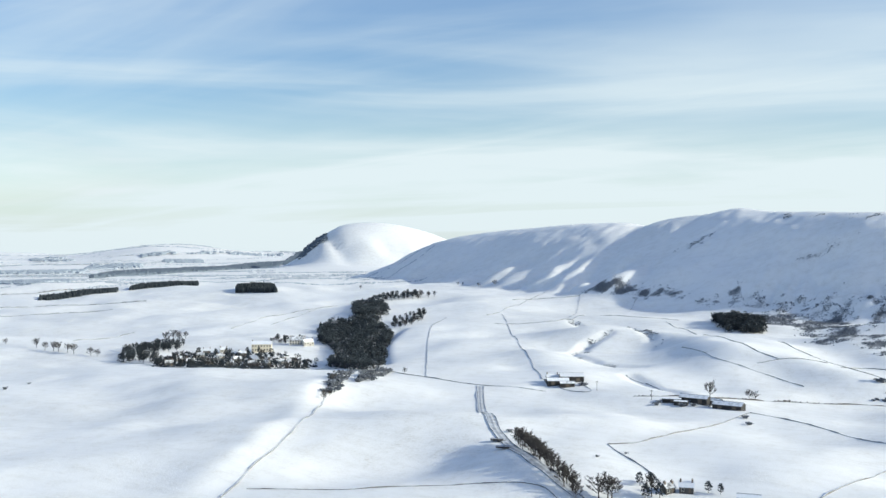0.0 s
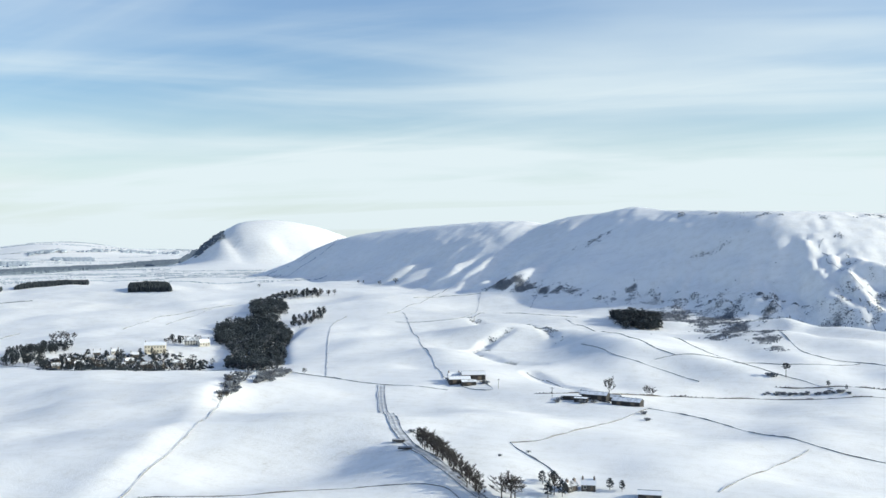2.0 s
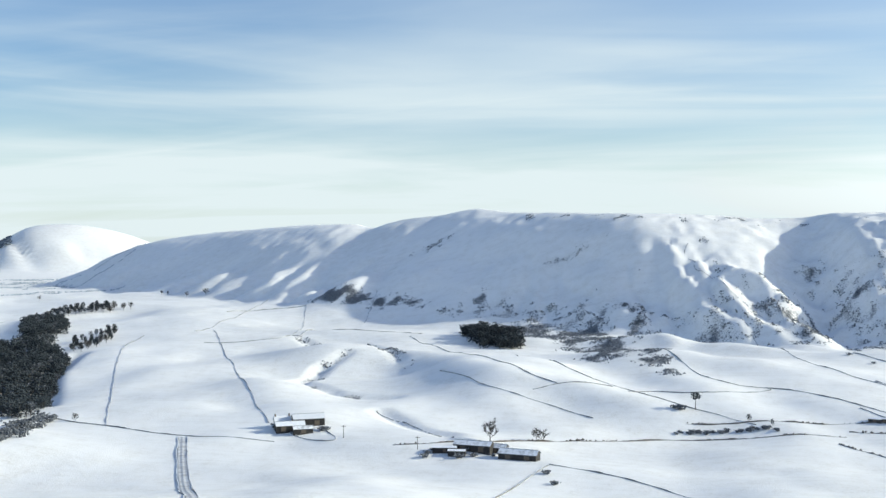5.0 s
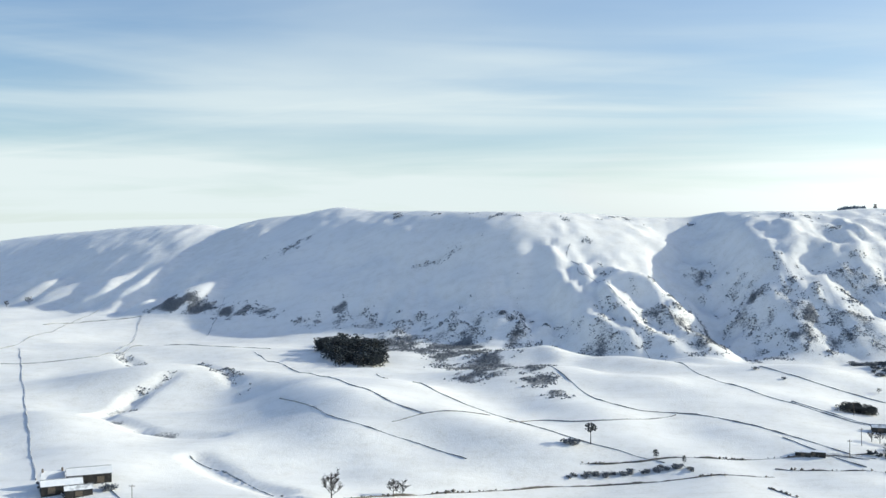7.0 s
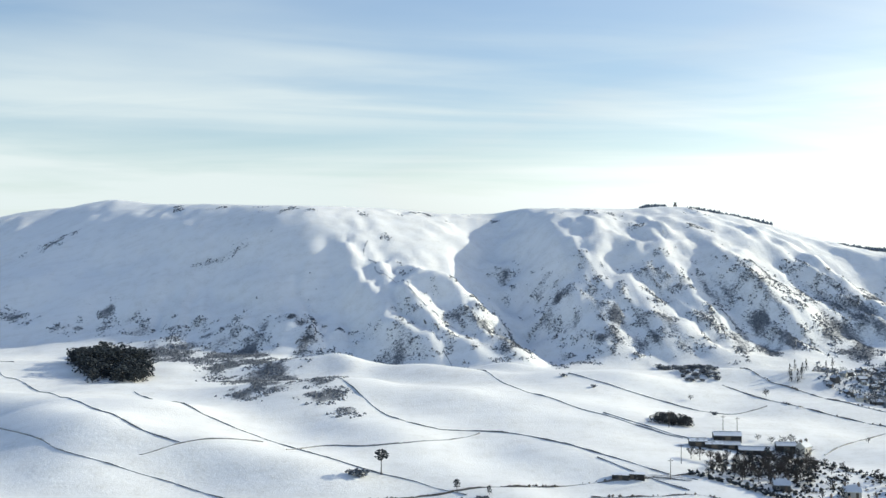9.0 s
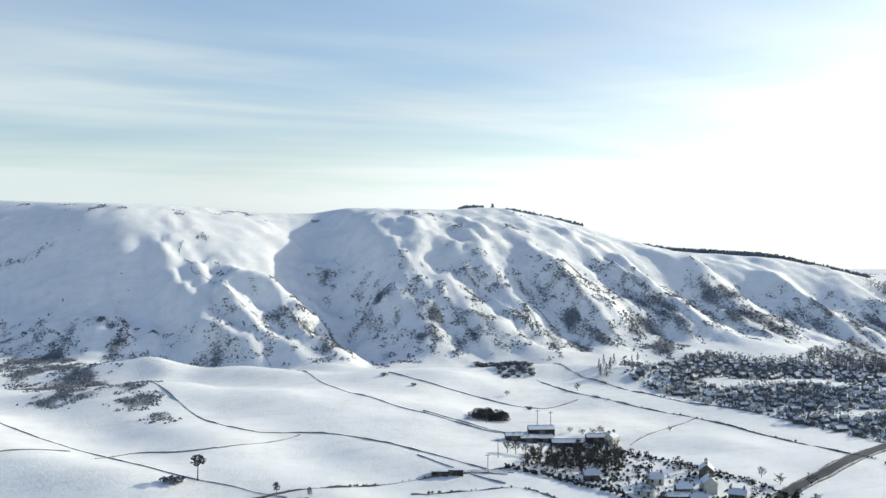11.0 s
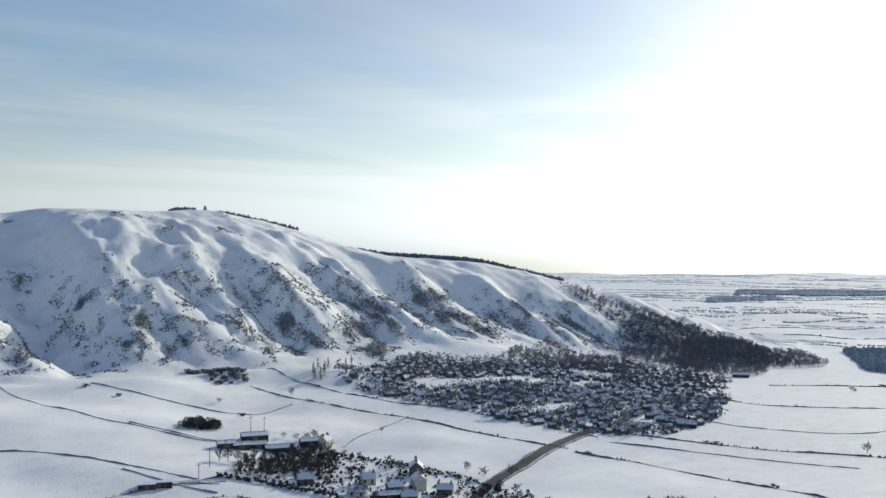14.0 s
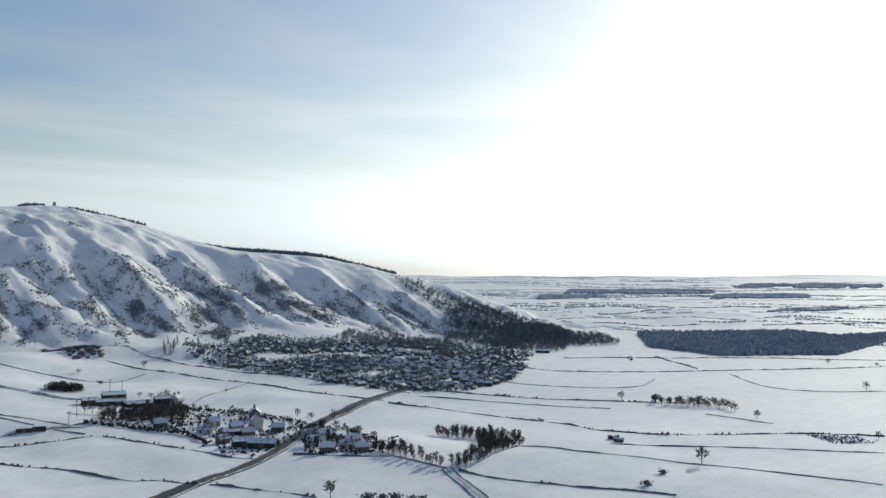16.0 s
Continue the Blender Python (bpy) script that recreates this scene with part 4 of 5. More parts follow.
def make_house(name, l, w, h, rise, wall_mat, roof_mat, label, category, stacks=2, rows=1, fine=True):
    root = new(name, None)
    child("wall", mesh_of("house_wall", *gable(l, w, h, rise), wall_mat), root)
    child("roof", mesh_of("house_roof", *pitched(l, w, h, rise, 0.18, 0.14), roof_mat), root)
    for k in range(stacks):
        s = -1 if k else 1
        cx = s * (l / 2 - 0.3)
        pots = [tube([(cx - 0.0, a, h + rise + 0.6), (cx, a, h + rise + 0.85)], [0.07, 0.06], 6) for a in (-0.13, 0.13)]
        stack = child("chimney", mesh_of("chimney", *box(cx - 0.22, cx + 0.22, -0.36, 0.36, h + rise - 0.5, h + rise + 0.6), CHIMNEY_STONE), root)
        if fine:
            child("chimney_pot", mesh_of("chimney_pot", *merged(pots), CHIMNEY_STONE), stack)
    n = max(2, int(l / 1.5)) if fine else 2
    for side in (-1, 1) if fine else (-1,):
        for r in range(rows):
            for k in range(n):
                at = pose((k + 0.5) / n * l - l / 2, side * (w / 2 + 0.02), h * (r + 0.55) / rows, rz=0 if side < 0 else 180)
                if side < 0 and r == 0 and k == n // 2:
                    at.translation.z = 0.75
                    child("door", DOOR_MESH, root, at)
                else:
                    pane = child("window", WINDOW_MESH, root, at)
                    if fine:
                        child("window_frame", FRAME_MESH, pane)
    tagged(root, label, category)
    return root


def set_down(root, x, y, turn, group="", size=1.0):
    lows = [height(x + a, y + b) for a in (-2, 2) for b in (-1.5, 1.5)]
    root.matrix_basis = pose(x, y, sum(lows) / 4 + 0.05, rz=turn) @ Matrix.Scale(size, 4)
    if group:
        root["group"] = group
    return root


def barn(x, y, l, w, h, turn):
    root = new("barn", None)
    rise = w * 0.24
    child("wall", mesh_of("barn_wall", *gable(l, w, h, rise), BARN_WALL), root)
    child("roof", mesh_of("barn_roof", *pitched(l, w, h, rise, 0.2, 0.12), ROOF_SNOW if int(x) % 2 else SLATE), root)
    for k in range(max(1, int(l / 4))):
        child("door", mesh_of("barn_door", *box(-0.8, 0.8, -0.04, 0.04, 0, min(1.5, h * 0.85)), TIMBER), root, pose((k + 0.5) / max(1, int(l / 4)) * l - l / 2, -w / 2 - 0.03, 0))
    child("ridge_cap", mesh_of("ridge_cap", *box(-l / 2 - 0.1, l / 2 + 0.1, -0.12, 0.12, h + rise + 0.1, h + rise + 0.2), SLATE), root)
    tagged(root, "dark-walled farm barn with a snow-covered roof", "barn", "farm barns")
    set_down(root, x, y, turn)


def shed(x, y, l, w, h, turn):
    root = new("shed", None)
    child("wall", mesh_of("shed_wall", *gable(l, w, h, 0.3), BARN_WALL), root)
    child("roof", mesh_of("shed_roof", *pitched(l, w, h, 0.3, 0.12, 0.08), SLATE), root)
    child("door", mesh_of("shed_door", *box(-0.45, 0.45, -0.03, 0.03, 0, h * 0.8), TIMBER), root, pose(0, -w / 2 - 0.02, 0))
    tagged(root, "low dark shed with snow lying on its roof", "shed", "farm sheds")
    set_down(root, x, y, turn)


def cottage(x, y, l, w, h, turn):
    root = make_house("house", l, w, h, w * 0.42, HARL_PALE if (int(x) * 7 + int(y)) % 3 else HARL_GREY, ROOF_SNOW if (int(x) + int(y) * 3) % 4 else SLATE,
                      "harled country house with a snow-covered gabled roof", "house", rows=2 if h > 2.3 else 1)
    set_down(root, x, y, turn, "country houses")


def hotel(x, y, l, w, h, turn):
    root = make_house("large_house", l, w, h, 1.6, OCHRE, ROOF_SNOW, "large ochre-rendered house of two storeys among trees", "house", rows=2)
    set_down(root, x, y, turn)


def trailer(x, y, l, w, h, turn):
    root = new("farm_trailer", None)
    child("bed", mesh_of("trailer_bed", *merged([box(-l / 2, l / 2, -w / 2, w / 2, 0.35, 0.45), box(-l / 2, l / 2, -w / 2, -w / 2 + 0.08, 0.45, h), box(-l / 2, l / 2, w / 2 - 0.08, w / 2, 0.45, h),
                                                box(-l / 2, -l / 2 + 0.08, -w / 2 + 0.08, w / 2 - 0.08, 0.45, h), box(l / 2 - 0.08, l / 2, -w / 2 + 0.08, w / 2 - 0.08, 0.45, h)]), BARN_WALL), root)
    child("snow_load", mesh_of("snow_load", *box(-l / 2 + 0.09, l / 2 - 0.09, -w / 2 + 0.09, w / 2 - 0.09, 0.46, h - 0.1), ROOF_SNOW), root, label="snow lying in the trailer")
    for sx in (-0.5, 0.5):
        for sy in (-1, 1):
            child("wheel", mesh_of("wheel", *tube([(sx * 1.2, sy * w / 2 - 0.1, 0.3), (sx * 1.2, sy * w / 2 + 0.1, 0.3)], [0.3, 0.3], 12), RUBBER), root)
    child("drawbar", mesh_of("drawbar", *box(l / 2, l / 2 + 1.0, -0.06, 0.06, 0.36, 0.44), BARN_WALL), root)
    tagged(root, "dark farm trailer filled with snow beside a track", "trailer", "farm trailers")
    set_down(root, x, y, turn)


def inside(x, y, outline):
    hit = False
    for (x0, y0), (x1, y1) in zip(outline, outline[1:] + outline[:1]):
        if (y0 > y) != (y1 > y) and x < (x1 - x0) * (y - y0) / (y1 - y0) + x0:
            hit = not hit
    return hit


def scatter(outline, n, gap, rng, taken=()):
    """Up to n random places inside an outline, at least gap from each other and clear of the places taken (x, y, radius)."""
    xs, ys = [p[0] for p in outline], [p[1] for p in outline]
    got, cells, blocked = [], {}, {}
    for a, b, r in taken:
        blocked.setdefault((int(a // 8), int(b // 8)), []).append((a, b, r))

    def near(table, x, y, size):
        i, j = int(x // size), int(y // size)
        return [p for u in (i - 1, i, i + 1) for v in (j - 1, j, j + 1) for p in table.get((u, v), ())]

    for _ in range(n * 40):
        if len(got) >= n:
            break
        x, y = rng.uniform(min(xs), max(xs)), rng.uniform(min(ys), max(ys))
        if not inside(x, y, outline) or any((x - a) ** 2 + (y - b) ** 2 <= gap * gap for a, b in near(cells, x, y, gap)):
            continue
        if any((x - a) ** 2 + (y - b) ** 2 <= r * r for a, b, r in near(blocked, x, y, 8)):
            continue
        got.append((x, y))
        cells.setdefault((int(x // gap), int(y // gap)), []).append((x, y))
    return got


# ---- roads, field walls and hedges ----
road(3.2, (61, 133), (68, 138), (80, 145), (93, 150), (109, 160), (123, 173), (144, 194), (166, 207), (202, 227), (234, 237))
road(3.2, (234, 237), (261, 252), (285, 263), (317, 283), (387, 337), (420, 355), (450, 376))
lane(2.2, (82, 233), (88, 232), (92, 230))
lane(2.4, (-141, 166), (-126, 134), (-89, 63), (-81, 53), (-74, 44), (-61, 27), (-50, 17), (-42, 11))
lane(2.0, (131, 119), (126, 107), (122, 98))
footpath(0.7, (30, 520), (26, 508), (34, 500), (31, 490), (40, 482), (48, 474), (45, 466), (54, 458), (60, 448), (70, 440))
field_wall((-173, 177), (-237, 297), (-269, 365), (-271, 389))
field_wall((-213, 194), (-190, 179), (-172, 178), (-142, 167), (-112, 168))
field_wall((-245, 424), (-186, 311), (-144, 230), (-121, 187))
field_wall((-252, 413), (-251, 450), (-276, 592))
field_wall((-122, -25), (-135, 10), (-147, 46), (-181, 108), (-200, 147))
field_wall((-351, 167), (-276, 143), (-276, 198), (-237, 201))
field_wall((-389, 304), (-406, 351), (-419, 416), (-407, 462))
field_wall((-121, -16), (-100, -6), (-76, 11), (-53, 14), (-47, 9))
field_wall((-51, 61), (-41, 72), (-38, 100), (-33, 132), (-27, 151))
field_wall((-51, 61), (-36, 40), (-23, 24))
field_wall((-27, 151), (-8, 146), (12, 124), (29, 96), (53, 91))
field_wall((10, 33), (19, 61), (29, 93))
field_wall((-116, 185), (-105, 171), (-90, 167), (-102, 184))
field_wall((-175, 500), (-182, 559))
hedge((-74, 165), (-54, 171), (-35, 190), (-14, 202), (11, 213), (39, 214), (63, 217))
field_wall((-271, 503), (-262, 529), (-229, 544))
field_wall((-229, 375), (-205, 383), (-185, 398), (-229, 544))
field_wall((-185, 398), (-195, 454), (-147, 423), (-121, 427))
field_wall((-124, 408), (-94, 356), (-65, 290), (-48, 264), (-32, 253))
field_wall((-41, 248), (-32, 253), (-20, 257), (-12, 261))
field_wall((-58, 340), (-36, 292), (-19, 277), (-7, 260), (6, 246), (18, 237), (30, 229), (36, 225))
field_wall((-81, 272), (-67, 259), (-58, 249), (-44, 241), (-29, 236), (-18, 226))
field_wall((8, 334), (17, 304), (29, 275), (48, 276), (62, 269), (73, 251), (83, 239), (88, 234))
field_wall((-6, 253), (3, 263), (15, 258), (30, 261), (47, 273))
field_wall((51, 445), (60, 416), (67, 331), (72, 312), (85, 295), (97, 279), (105, 269))
field_wall((92, 345), (103, 328), (116, 321), (127, 311), (136, 307), (145, 310), (152, 314))
hedge((13, 224), (34, 227), (53, 229), (67, 232), (81, 232), (94, 234))
field_wall((-93, 219), (-76, 205), (-58, 177))
hedge((148, 341), (156, 323), (163, 306), (174, 292), (179, 282), (184, 261), (186, 234), (193, 217))
hedge((163, 400), (162, 345), (175, 334), (180, 311), (197, 292), (203, 271), (211, 257), (209, 233), (212, 224))
field_wall((140, 255), (159, 269), (179, 282))
field_wall((89, 293), (102, 276), (111, 262))
field_wall((73, 246), (80, 235), (89, 224))
hedge((58, 204), (70, 180), (76, 164), (78, 144))
hedge((81, 141), (86, 131), (92, 117))
hedge((65, 224), (78, 222), (94, 221), (98, 202), (101, 182), (104, 160))
hedge((192, 212), (199, 193), (203, 165), (209, 147), (203, 126), (207, 109), (228, 100), (247, 83), (255, 68))
hedge((219, 229), (233, 208), (243, 186), (260, 169), (271, 152), (284, 135))
field_wall((210, 217), (223, 198), (231, 179), (245, 157))
field_wall((167, 128), (168, 114), (175, 101), (188, 85), (191, 64), (194, 51), (194, 43))
hedge((133, 116), (136, 104), (144, 93), (151, 83), (156, 72))
field_wall((184, 111), (199, 100), (217, 85), (231, 58))
hedge((320, 282), (305, 244), (327, 228), (344, 216), (377, 201), (410, 176), (467, 155))
field_wall((265, 229), (267, 210), (294, 180), (326, 195))
field_wall((372, 186), (329, 141), (363, 112))
hedge((364, 276), (407, 254), (443, 225), (494, 167))
hedge((415, 256), (380, 208))
field_wall((257, 127), (253, 101))
hedge((124, 141), (145, 153))
hedge((111, 153), (115, 139), (126, 132))
field_wall((126, 132), (131, 119))
field_wall((141, 118), (169, 130))
hedge((825, 658), (1003, 669), (1000, 550), (1218, 467))
hedge((485, 439), (711, 563), (739, 454), (812, 383))
hedge((628, 464), (701, 407))
hedge((705, 352), (825, 304))
hedge((1197, 1090), (1250, 895), (1473, 880))
hedge((2016, 1460), (1969, 1045), (2375, 946))
field_wall((-676, 353), (-639, 380), (-577, 421))
field_wall((-628, 315), (-586, 333), (-555, 361))
field_wall((-452, 228), (-463, 292))
hedge((-813, 462), (-784, 486), (-777, 531))
hedge((-1396, 926), (-1447, 1064), (-1462, 1186))
hedge((-2673, 1943), (-2147, 1764), (-2182, 2183))
hedge((-2964, 2423), (-2408, 2317), (-2275, 2765))
field_wall((-385, 343), (-408, 430))

# ---- buildings of the farms and hamlets ----
barn(-111, 179, 9, 4, 1.8, 29)
barn(-107, 185, 10, 5, 2.2, 28)
barn(-106, 177, 6, 3, 1.4, 28)
cottage(-115, 183, 5, 3.5, 1.8, 29)
barn(-50, 165, 11, 4, 1.8, -8)
barn(-36, 159, 11, 4.5, 1.8, -10)
barn(-44, 168, 7, 3.4, 1.5, -9)
shed(-58, 162, 7, 3, 1.2, 9)
shed(-54, 160, 5, 3, 1.2, 3)
hotel(-307, 231, 11, 6, 4.2, 33)
cottage(-302, 258, 9, 4.5, 2.6, 31)
cottage(-250, 226, 8, 4.5, 2.4, 25)
cottage(-294, 257, 6, 4, 2.2, 55)
cottage(-323, 183, 4.2, 2.8, 1.6, 42)
cottage(-312, 178, 4.2, 2.8, 1.6, 47)
cottage(-328, 204, 4.2, 2.8, 1.6, 31)
cottage(-309, 190, 4.2, 2.8, 1.6, 41)
cottage(-315, 205, 4.2, 2.8, 1.6, 50)
cottage(-298, 192, 4.2, 2.8, 1.6, 40)
cottage(-302, 203, 4.2, 2.8, 1.6, 59)
cottage(-287, 197, 4.2, 2.8, 1.6, 38)
cottage(-309, 159, 4.2, 2.8, 1.6, 58)
cottage(-308, 215, 4.2, 2.8, 1.6, 39)
cottage(-339, 222, 4.2, 2.8, 1.6, 41)
cottage(-331, 227, 4.2, 2.8, 1.6, 48)
cottage(-282, 202, 4.2, 2.8, 1.6, 17)
cottage(-278, 211, 4.2, 2.8, 1.6, 47)
barn(106.5, 262, 4.6, 2.8, 1.33, -12)
barn(110.5, 260.5, 4.6, 2.8, 1.1, -13)
barn(115.5, 260.5, 4.6, 2.6, 1.1, -14)
barn(117, 266.5, 7.5, 3.2, 1.5, -13)
barn(121, 257.3, 8.6, 3.0, 1.0, -17)
barn(131, 259.5, 5.2, 3.0, 1.6, -14)
cottage(135, 257, 3.3, 2.8, 2.22, 32)
cottage(111, 222, 3.7, 2.7, 1.48, -17)
cottage(133, 204, 4.4, 3.1, 2.37, 67)
barn(122, 200, 6.7, 2.5, 0.96, -21)
barn(114, 180, 6.7, 3.7, 1.48, -22)
barn(116, 174, 7.4, 3.7, 1.41, -51)
cottage(112, 188, 3.3, 2.5, 1.33, -1)
cottage(125, 196, 3.7, 2.5, 1.41, -22)
cottage(136, 197, 3.7, 2.5, 1.41, -44)
cottage(123, 212, 3.7, 2.7, 1.48, -15)
cottage(126, 204, 3.7, 2.7, 1.48, -16)
cottage(138, 213, 4.6, 3.4, 2.2, 58)
cottage(116, 204.5, 4.4, 2.8, 1.1, -40)
cottage(123, 160, 4.4, 2.7, 1.55, -66)
cottage(134, 171, 3.7, 2.5, 1.48, -16)
cottage(132, 162, 3.7, 2.7, 1.48, 13)
cottage(130, 153, 3.7, 2.5, 1.48, -53)
cottage(132, 176, 3.7, 2.5, 1.48, -25)
cottage(122, 146, 3.4, 2.5, 1.41, -28)
cottage(123, 141, 3.4, 2.5, 1.41, -29)
cottage(117, 147, 3.7, 2.5, 1.41, -45)
cottage(-20, 26, 3.4, 2.5, 1.4, 12)
barn(-5, 25, 5.4, 2.6, 1.0, 9)
cottage(-24, 24, 2.8, 2.1, 1.2, 53)
shed(192, 116, 3.4, 1.6, 0.9, 7)
shed(189, 112, 2.4, 1.4, 0.8, -73)
shed(78, 233, 6, 2.4, 1.0, -19)
shed(75, 233, 4, 2, 0.9, -18)
barn(250, 231, 6.7, 3.0, 1.18, -57)
barn(250, 227, 5.9, 3.0, 1.18, -57)
barn(250, 222, 5.9, 3.0, 1.18, -58)
barn(234, 228, 5.9, 3.0, 1.11, -53)
barn(379, 304, 7.4, 3.0, 1.33, -49)
trailer(-81, 49, 3.6, 1.6, 0.9, 24)
trailer(-76, 42, 3.8, 1.5, 0.8, 24)

# ---- single trees, bushes and poles ----
bare_tree(-38, 13, 6)
bare_tree(-36, 14, 6.5)
bare_tree(-35, 14, 6)
bare_tree(-27, 20, 5.5)
bare_tree(-47, 178, 7)
bare_tree(-34, 189, 4.5)
bare_tree(-32, 191, 4)
bare_tree(158, 327, 2.9)
bare_tree(159, 265, 1.74)
bare_tree(128, 321, 2.03)
bare_tree(266, 168, 3.48)
bare_tree(187, 85, 4.64)
bare_tree(94, 115, 4.06)
bare_tree(380, 247, 2.9)
bare_tree(376, 243, 2.32)
bare_tree(456, 180, 2.9)
bare_tree(363, 120, 3.48)
bare_tree(460, 157, 2.32)
bare_tree(251, 68, 2.32)
bare_tree(137, 221, 2.03)
bare_tree(-435, 186, 6)
bare_tree(-421, 180, 5)
bare_tree(-413, 179, 6)
bare_tree(-409, 179, 6)
bare_tree(-402, 179, 5.5)
bare_tree(-396, 178, 6)
bare_tree(-383, 178, 5)
bare_tree(-377, 177, 4.5)
bare_tree(-475, 197, 4)
bare_tree(-387, 258, 5)
bare_tree(-395, 256, 7)
bare_tree(-390, 244, 7)
bare_tree(-386, 251, 6)
bare_tree(-407, 680, 4)
bare_tree(-373, 657, 5)
bare_tree(-351, 647, 6)
bare_tree(-476, 605, 4)
bare_tree(-186, 180, 3)
bare_tree(152, 210, 2.9)
bare_tree(153, 204, 2.9)
bare_tree(159, 200, 3.48)
bare_tree(129, 264, 2.2)
bare_tree(132, 263, 2.8)
bare_tree(135, 264, 3.0)
bare_tree(135, 261, 2.4)
bare_tree(126, 266, 2.0)
bare_tree(137, 257, 2.2)
bare_tree(99, 248, 3.4)
bare_tree(101, 247, 3.8)
bare_tree(103, 245, 3.6)
bare_tree(105, 244, 3.2)
pine(-31, 24, 4.5)
pine(-15, 27, 4)
pine(-12, 27, 3.6)
pine(-29, 26, 4.2)
pine(17, 237, 6.2)
pine(34, 228, 3.2)
pine(41, 224, 2.8)
pine(-403, 683, 4)
pine(135, 241, 2.03)
pine(-321, 258, 4.5)
pine(-28, 18, 5)
pine(-25, 20, 5)
bush(-81, 59, 1.2)
bush(-24, 133, 1.3)
bush(-47, 39, 0.7)
bush(-43, 52, 0.8)
bush(79, 144, 0.93)
bush(158, 81, 1.51)
bush(170, 85, 1.39)
bush(12, 235, 2.2)
bush(10, 236, 1.6)
bush(194, 209, 1.16)
bush(236, 202, 1.04)
bush(238, 200, 0.93)
bush(101, 111, 1.86)
bush(103, 109, 1.86)
bush(106, 108, 1.86)
bush(109, 106, 1.39)
bush(111, 105, 1.28)
bush(208, 157, 0.81)
bush(207, 155, 0.81)
bush(96, 327, 1.2)
bush(89, 341, 1.5)
bush(130, 306, 1.4)
bush(-326, 77, 1.5)
bush(-334, 96, 1.0)
bush(-27, 142, 1.4)
pole(105, 280, 4.5)
pole(120, 276, 4.5)
pole(94, 242, 5)
pole(-91, 171, 4)
pole(-66, 162, 4)
pole(87, 231, 5)
pole(123, 273, 4.5)
tree_row(1.5, 3.8, 5.6, (-73, 48), (-61, 31), (-53, 21), (-46, 15), (-42, 11))
spruce(179, 347, 4.6)
spruce(174, 340, 4.6)
spruce(176, 339, 5.2)
spruce(178.5, 341, 5.0)
spruce(175.5, 344, 4.4)
spruce(181, 345, 4.0)
spruce(184, 348, 4.6)
spruce(218, 390, 4.6)
spruce(214, 388, 3.6)
scrub_row(0.9, 0.6, 1.5, (9, 217), (18, 219), (25, 220), (34, 221), (42, 221))
farm_scrub(-108, 181, 9, 9)
farm_scrub(-46, 166, 11, 10)
farm_scrub(-57, 161, 8, 8)

# ---- woods, village and hillside scrub ----
def wood(outline, n, gap, kinds, low, high, group, seed, taken=()):
    rng = random.Random(seed)
    for x, y in scatter(outline, n, gap, rng, taken):
        plant(rng.choice(kinds), x, y, rng.uniform(low, high), rng, group)


LOW_PINE = [pine_meshes(71 + k, c, w, 40, tuft=1.5) for k, (c, w) in enumerate(((0.2, 0.3), (0.08, 0.34)))]
SMALL_GREEN = [pine_meshes(171 + k, 0.1, 0.36 + 0.06 * k, 17, mat=HAZE_GREEN, tuft=1.8) for k in range(3)]
WIDE_PINE = [pine_meshes(77 + k, 0.08, 0.46, 34, tuft=2.1) for k in range(2)]
LOW_BARE = [bare_tree_meshes(81 + k, 0.46, 0.12, 0.11, HAZE_TWIGS) for k in range(2)]


def arrays(me):
    v = np.empty(len(me.vertices) * 3)
    me.vertices.foreach_get("co", v)
    tris = []
    for p in me.polygons:
        q = list(p.vertices)
        tris += [(q[0], q[k], q[k + 1]) for k in range(1, len(q) - 1)]
    return v.reshape(-1, 3), np.array(tris)


def wood_mass(name, outline, n, gap, kinds, low, high, label, seed, taken=(), keep=None):
    """A wood too thick to count: trunks and crowns joined into one mesh."""
    rng = random.Random(seed)
    parts = [[arrays(m) for m in pair] for pair in kinds]
    mats = [pair[1].materials[0] for pair in kinds]
    slots = list(dict.fromkeys([BARK] + mats))
    verts, tris, slot, count = [], [], [], 0
    spots = [p for p in scatter(outline, n, gap, rng, taken) if keep is None or keep(*p)]
    zs = ground(np.array([p[0] for p in spots]), np.array([p[1] for p in spots]))
    for (x, y), z in zip(spots, zs):
        k = rng.randrange(len(kinds))
        tall, turn = rng.uniform(low, high), rng.uniform(0, 6.283)
        c, s = math.cos(turn), math.sin(turn)
        for j, (v, t) in enumerate(parts[k]):
            verts.append(np.stack([x + tall * (v[:, 0] * c - v[:, 1] * s), y + tall * (v[:, 0] * s + v[:, 1] * c), z + tall * v[:, 2]], 1))
            tris.append(t + count)
            slot.append(np.full(len(t), slots.index(BARK if j == 0 else mats[k])))
            count += len(v)
    me = mesh_of(name, np.concatenate(verts).tolist(), np.concatenate(tris).tolist(), *slots)
    me.polygons.foreach_set("material_index", np.concatenate(slot).astype(np.int32))
    tagged(new(name, me), label, "wood", kind="stuff")


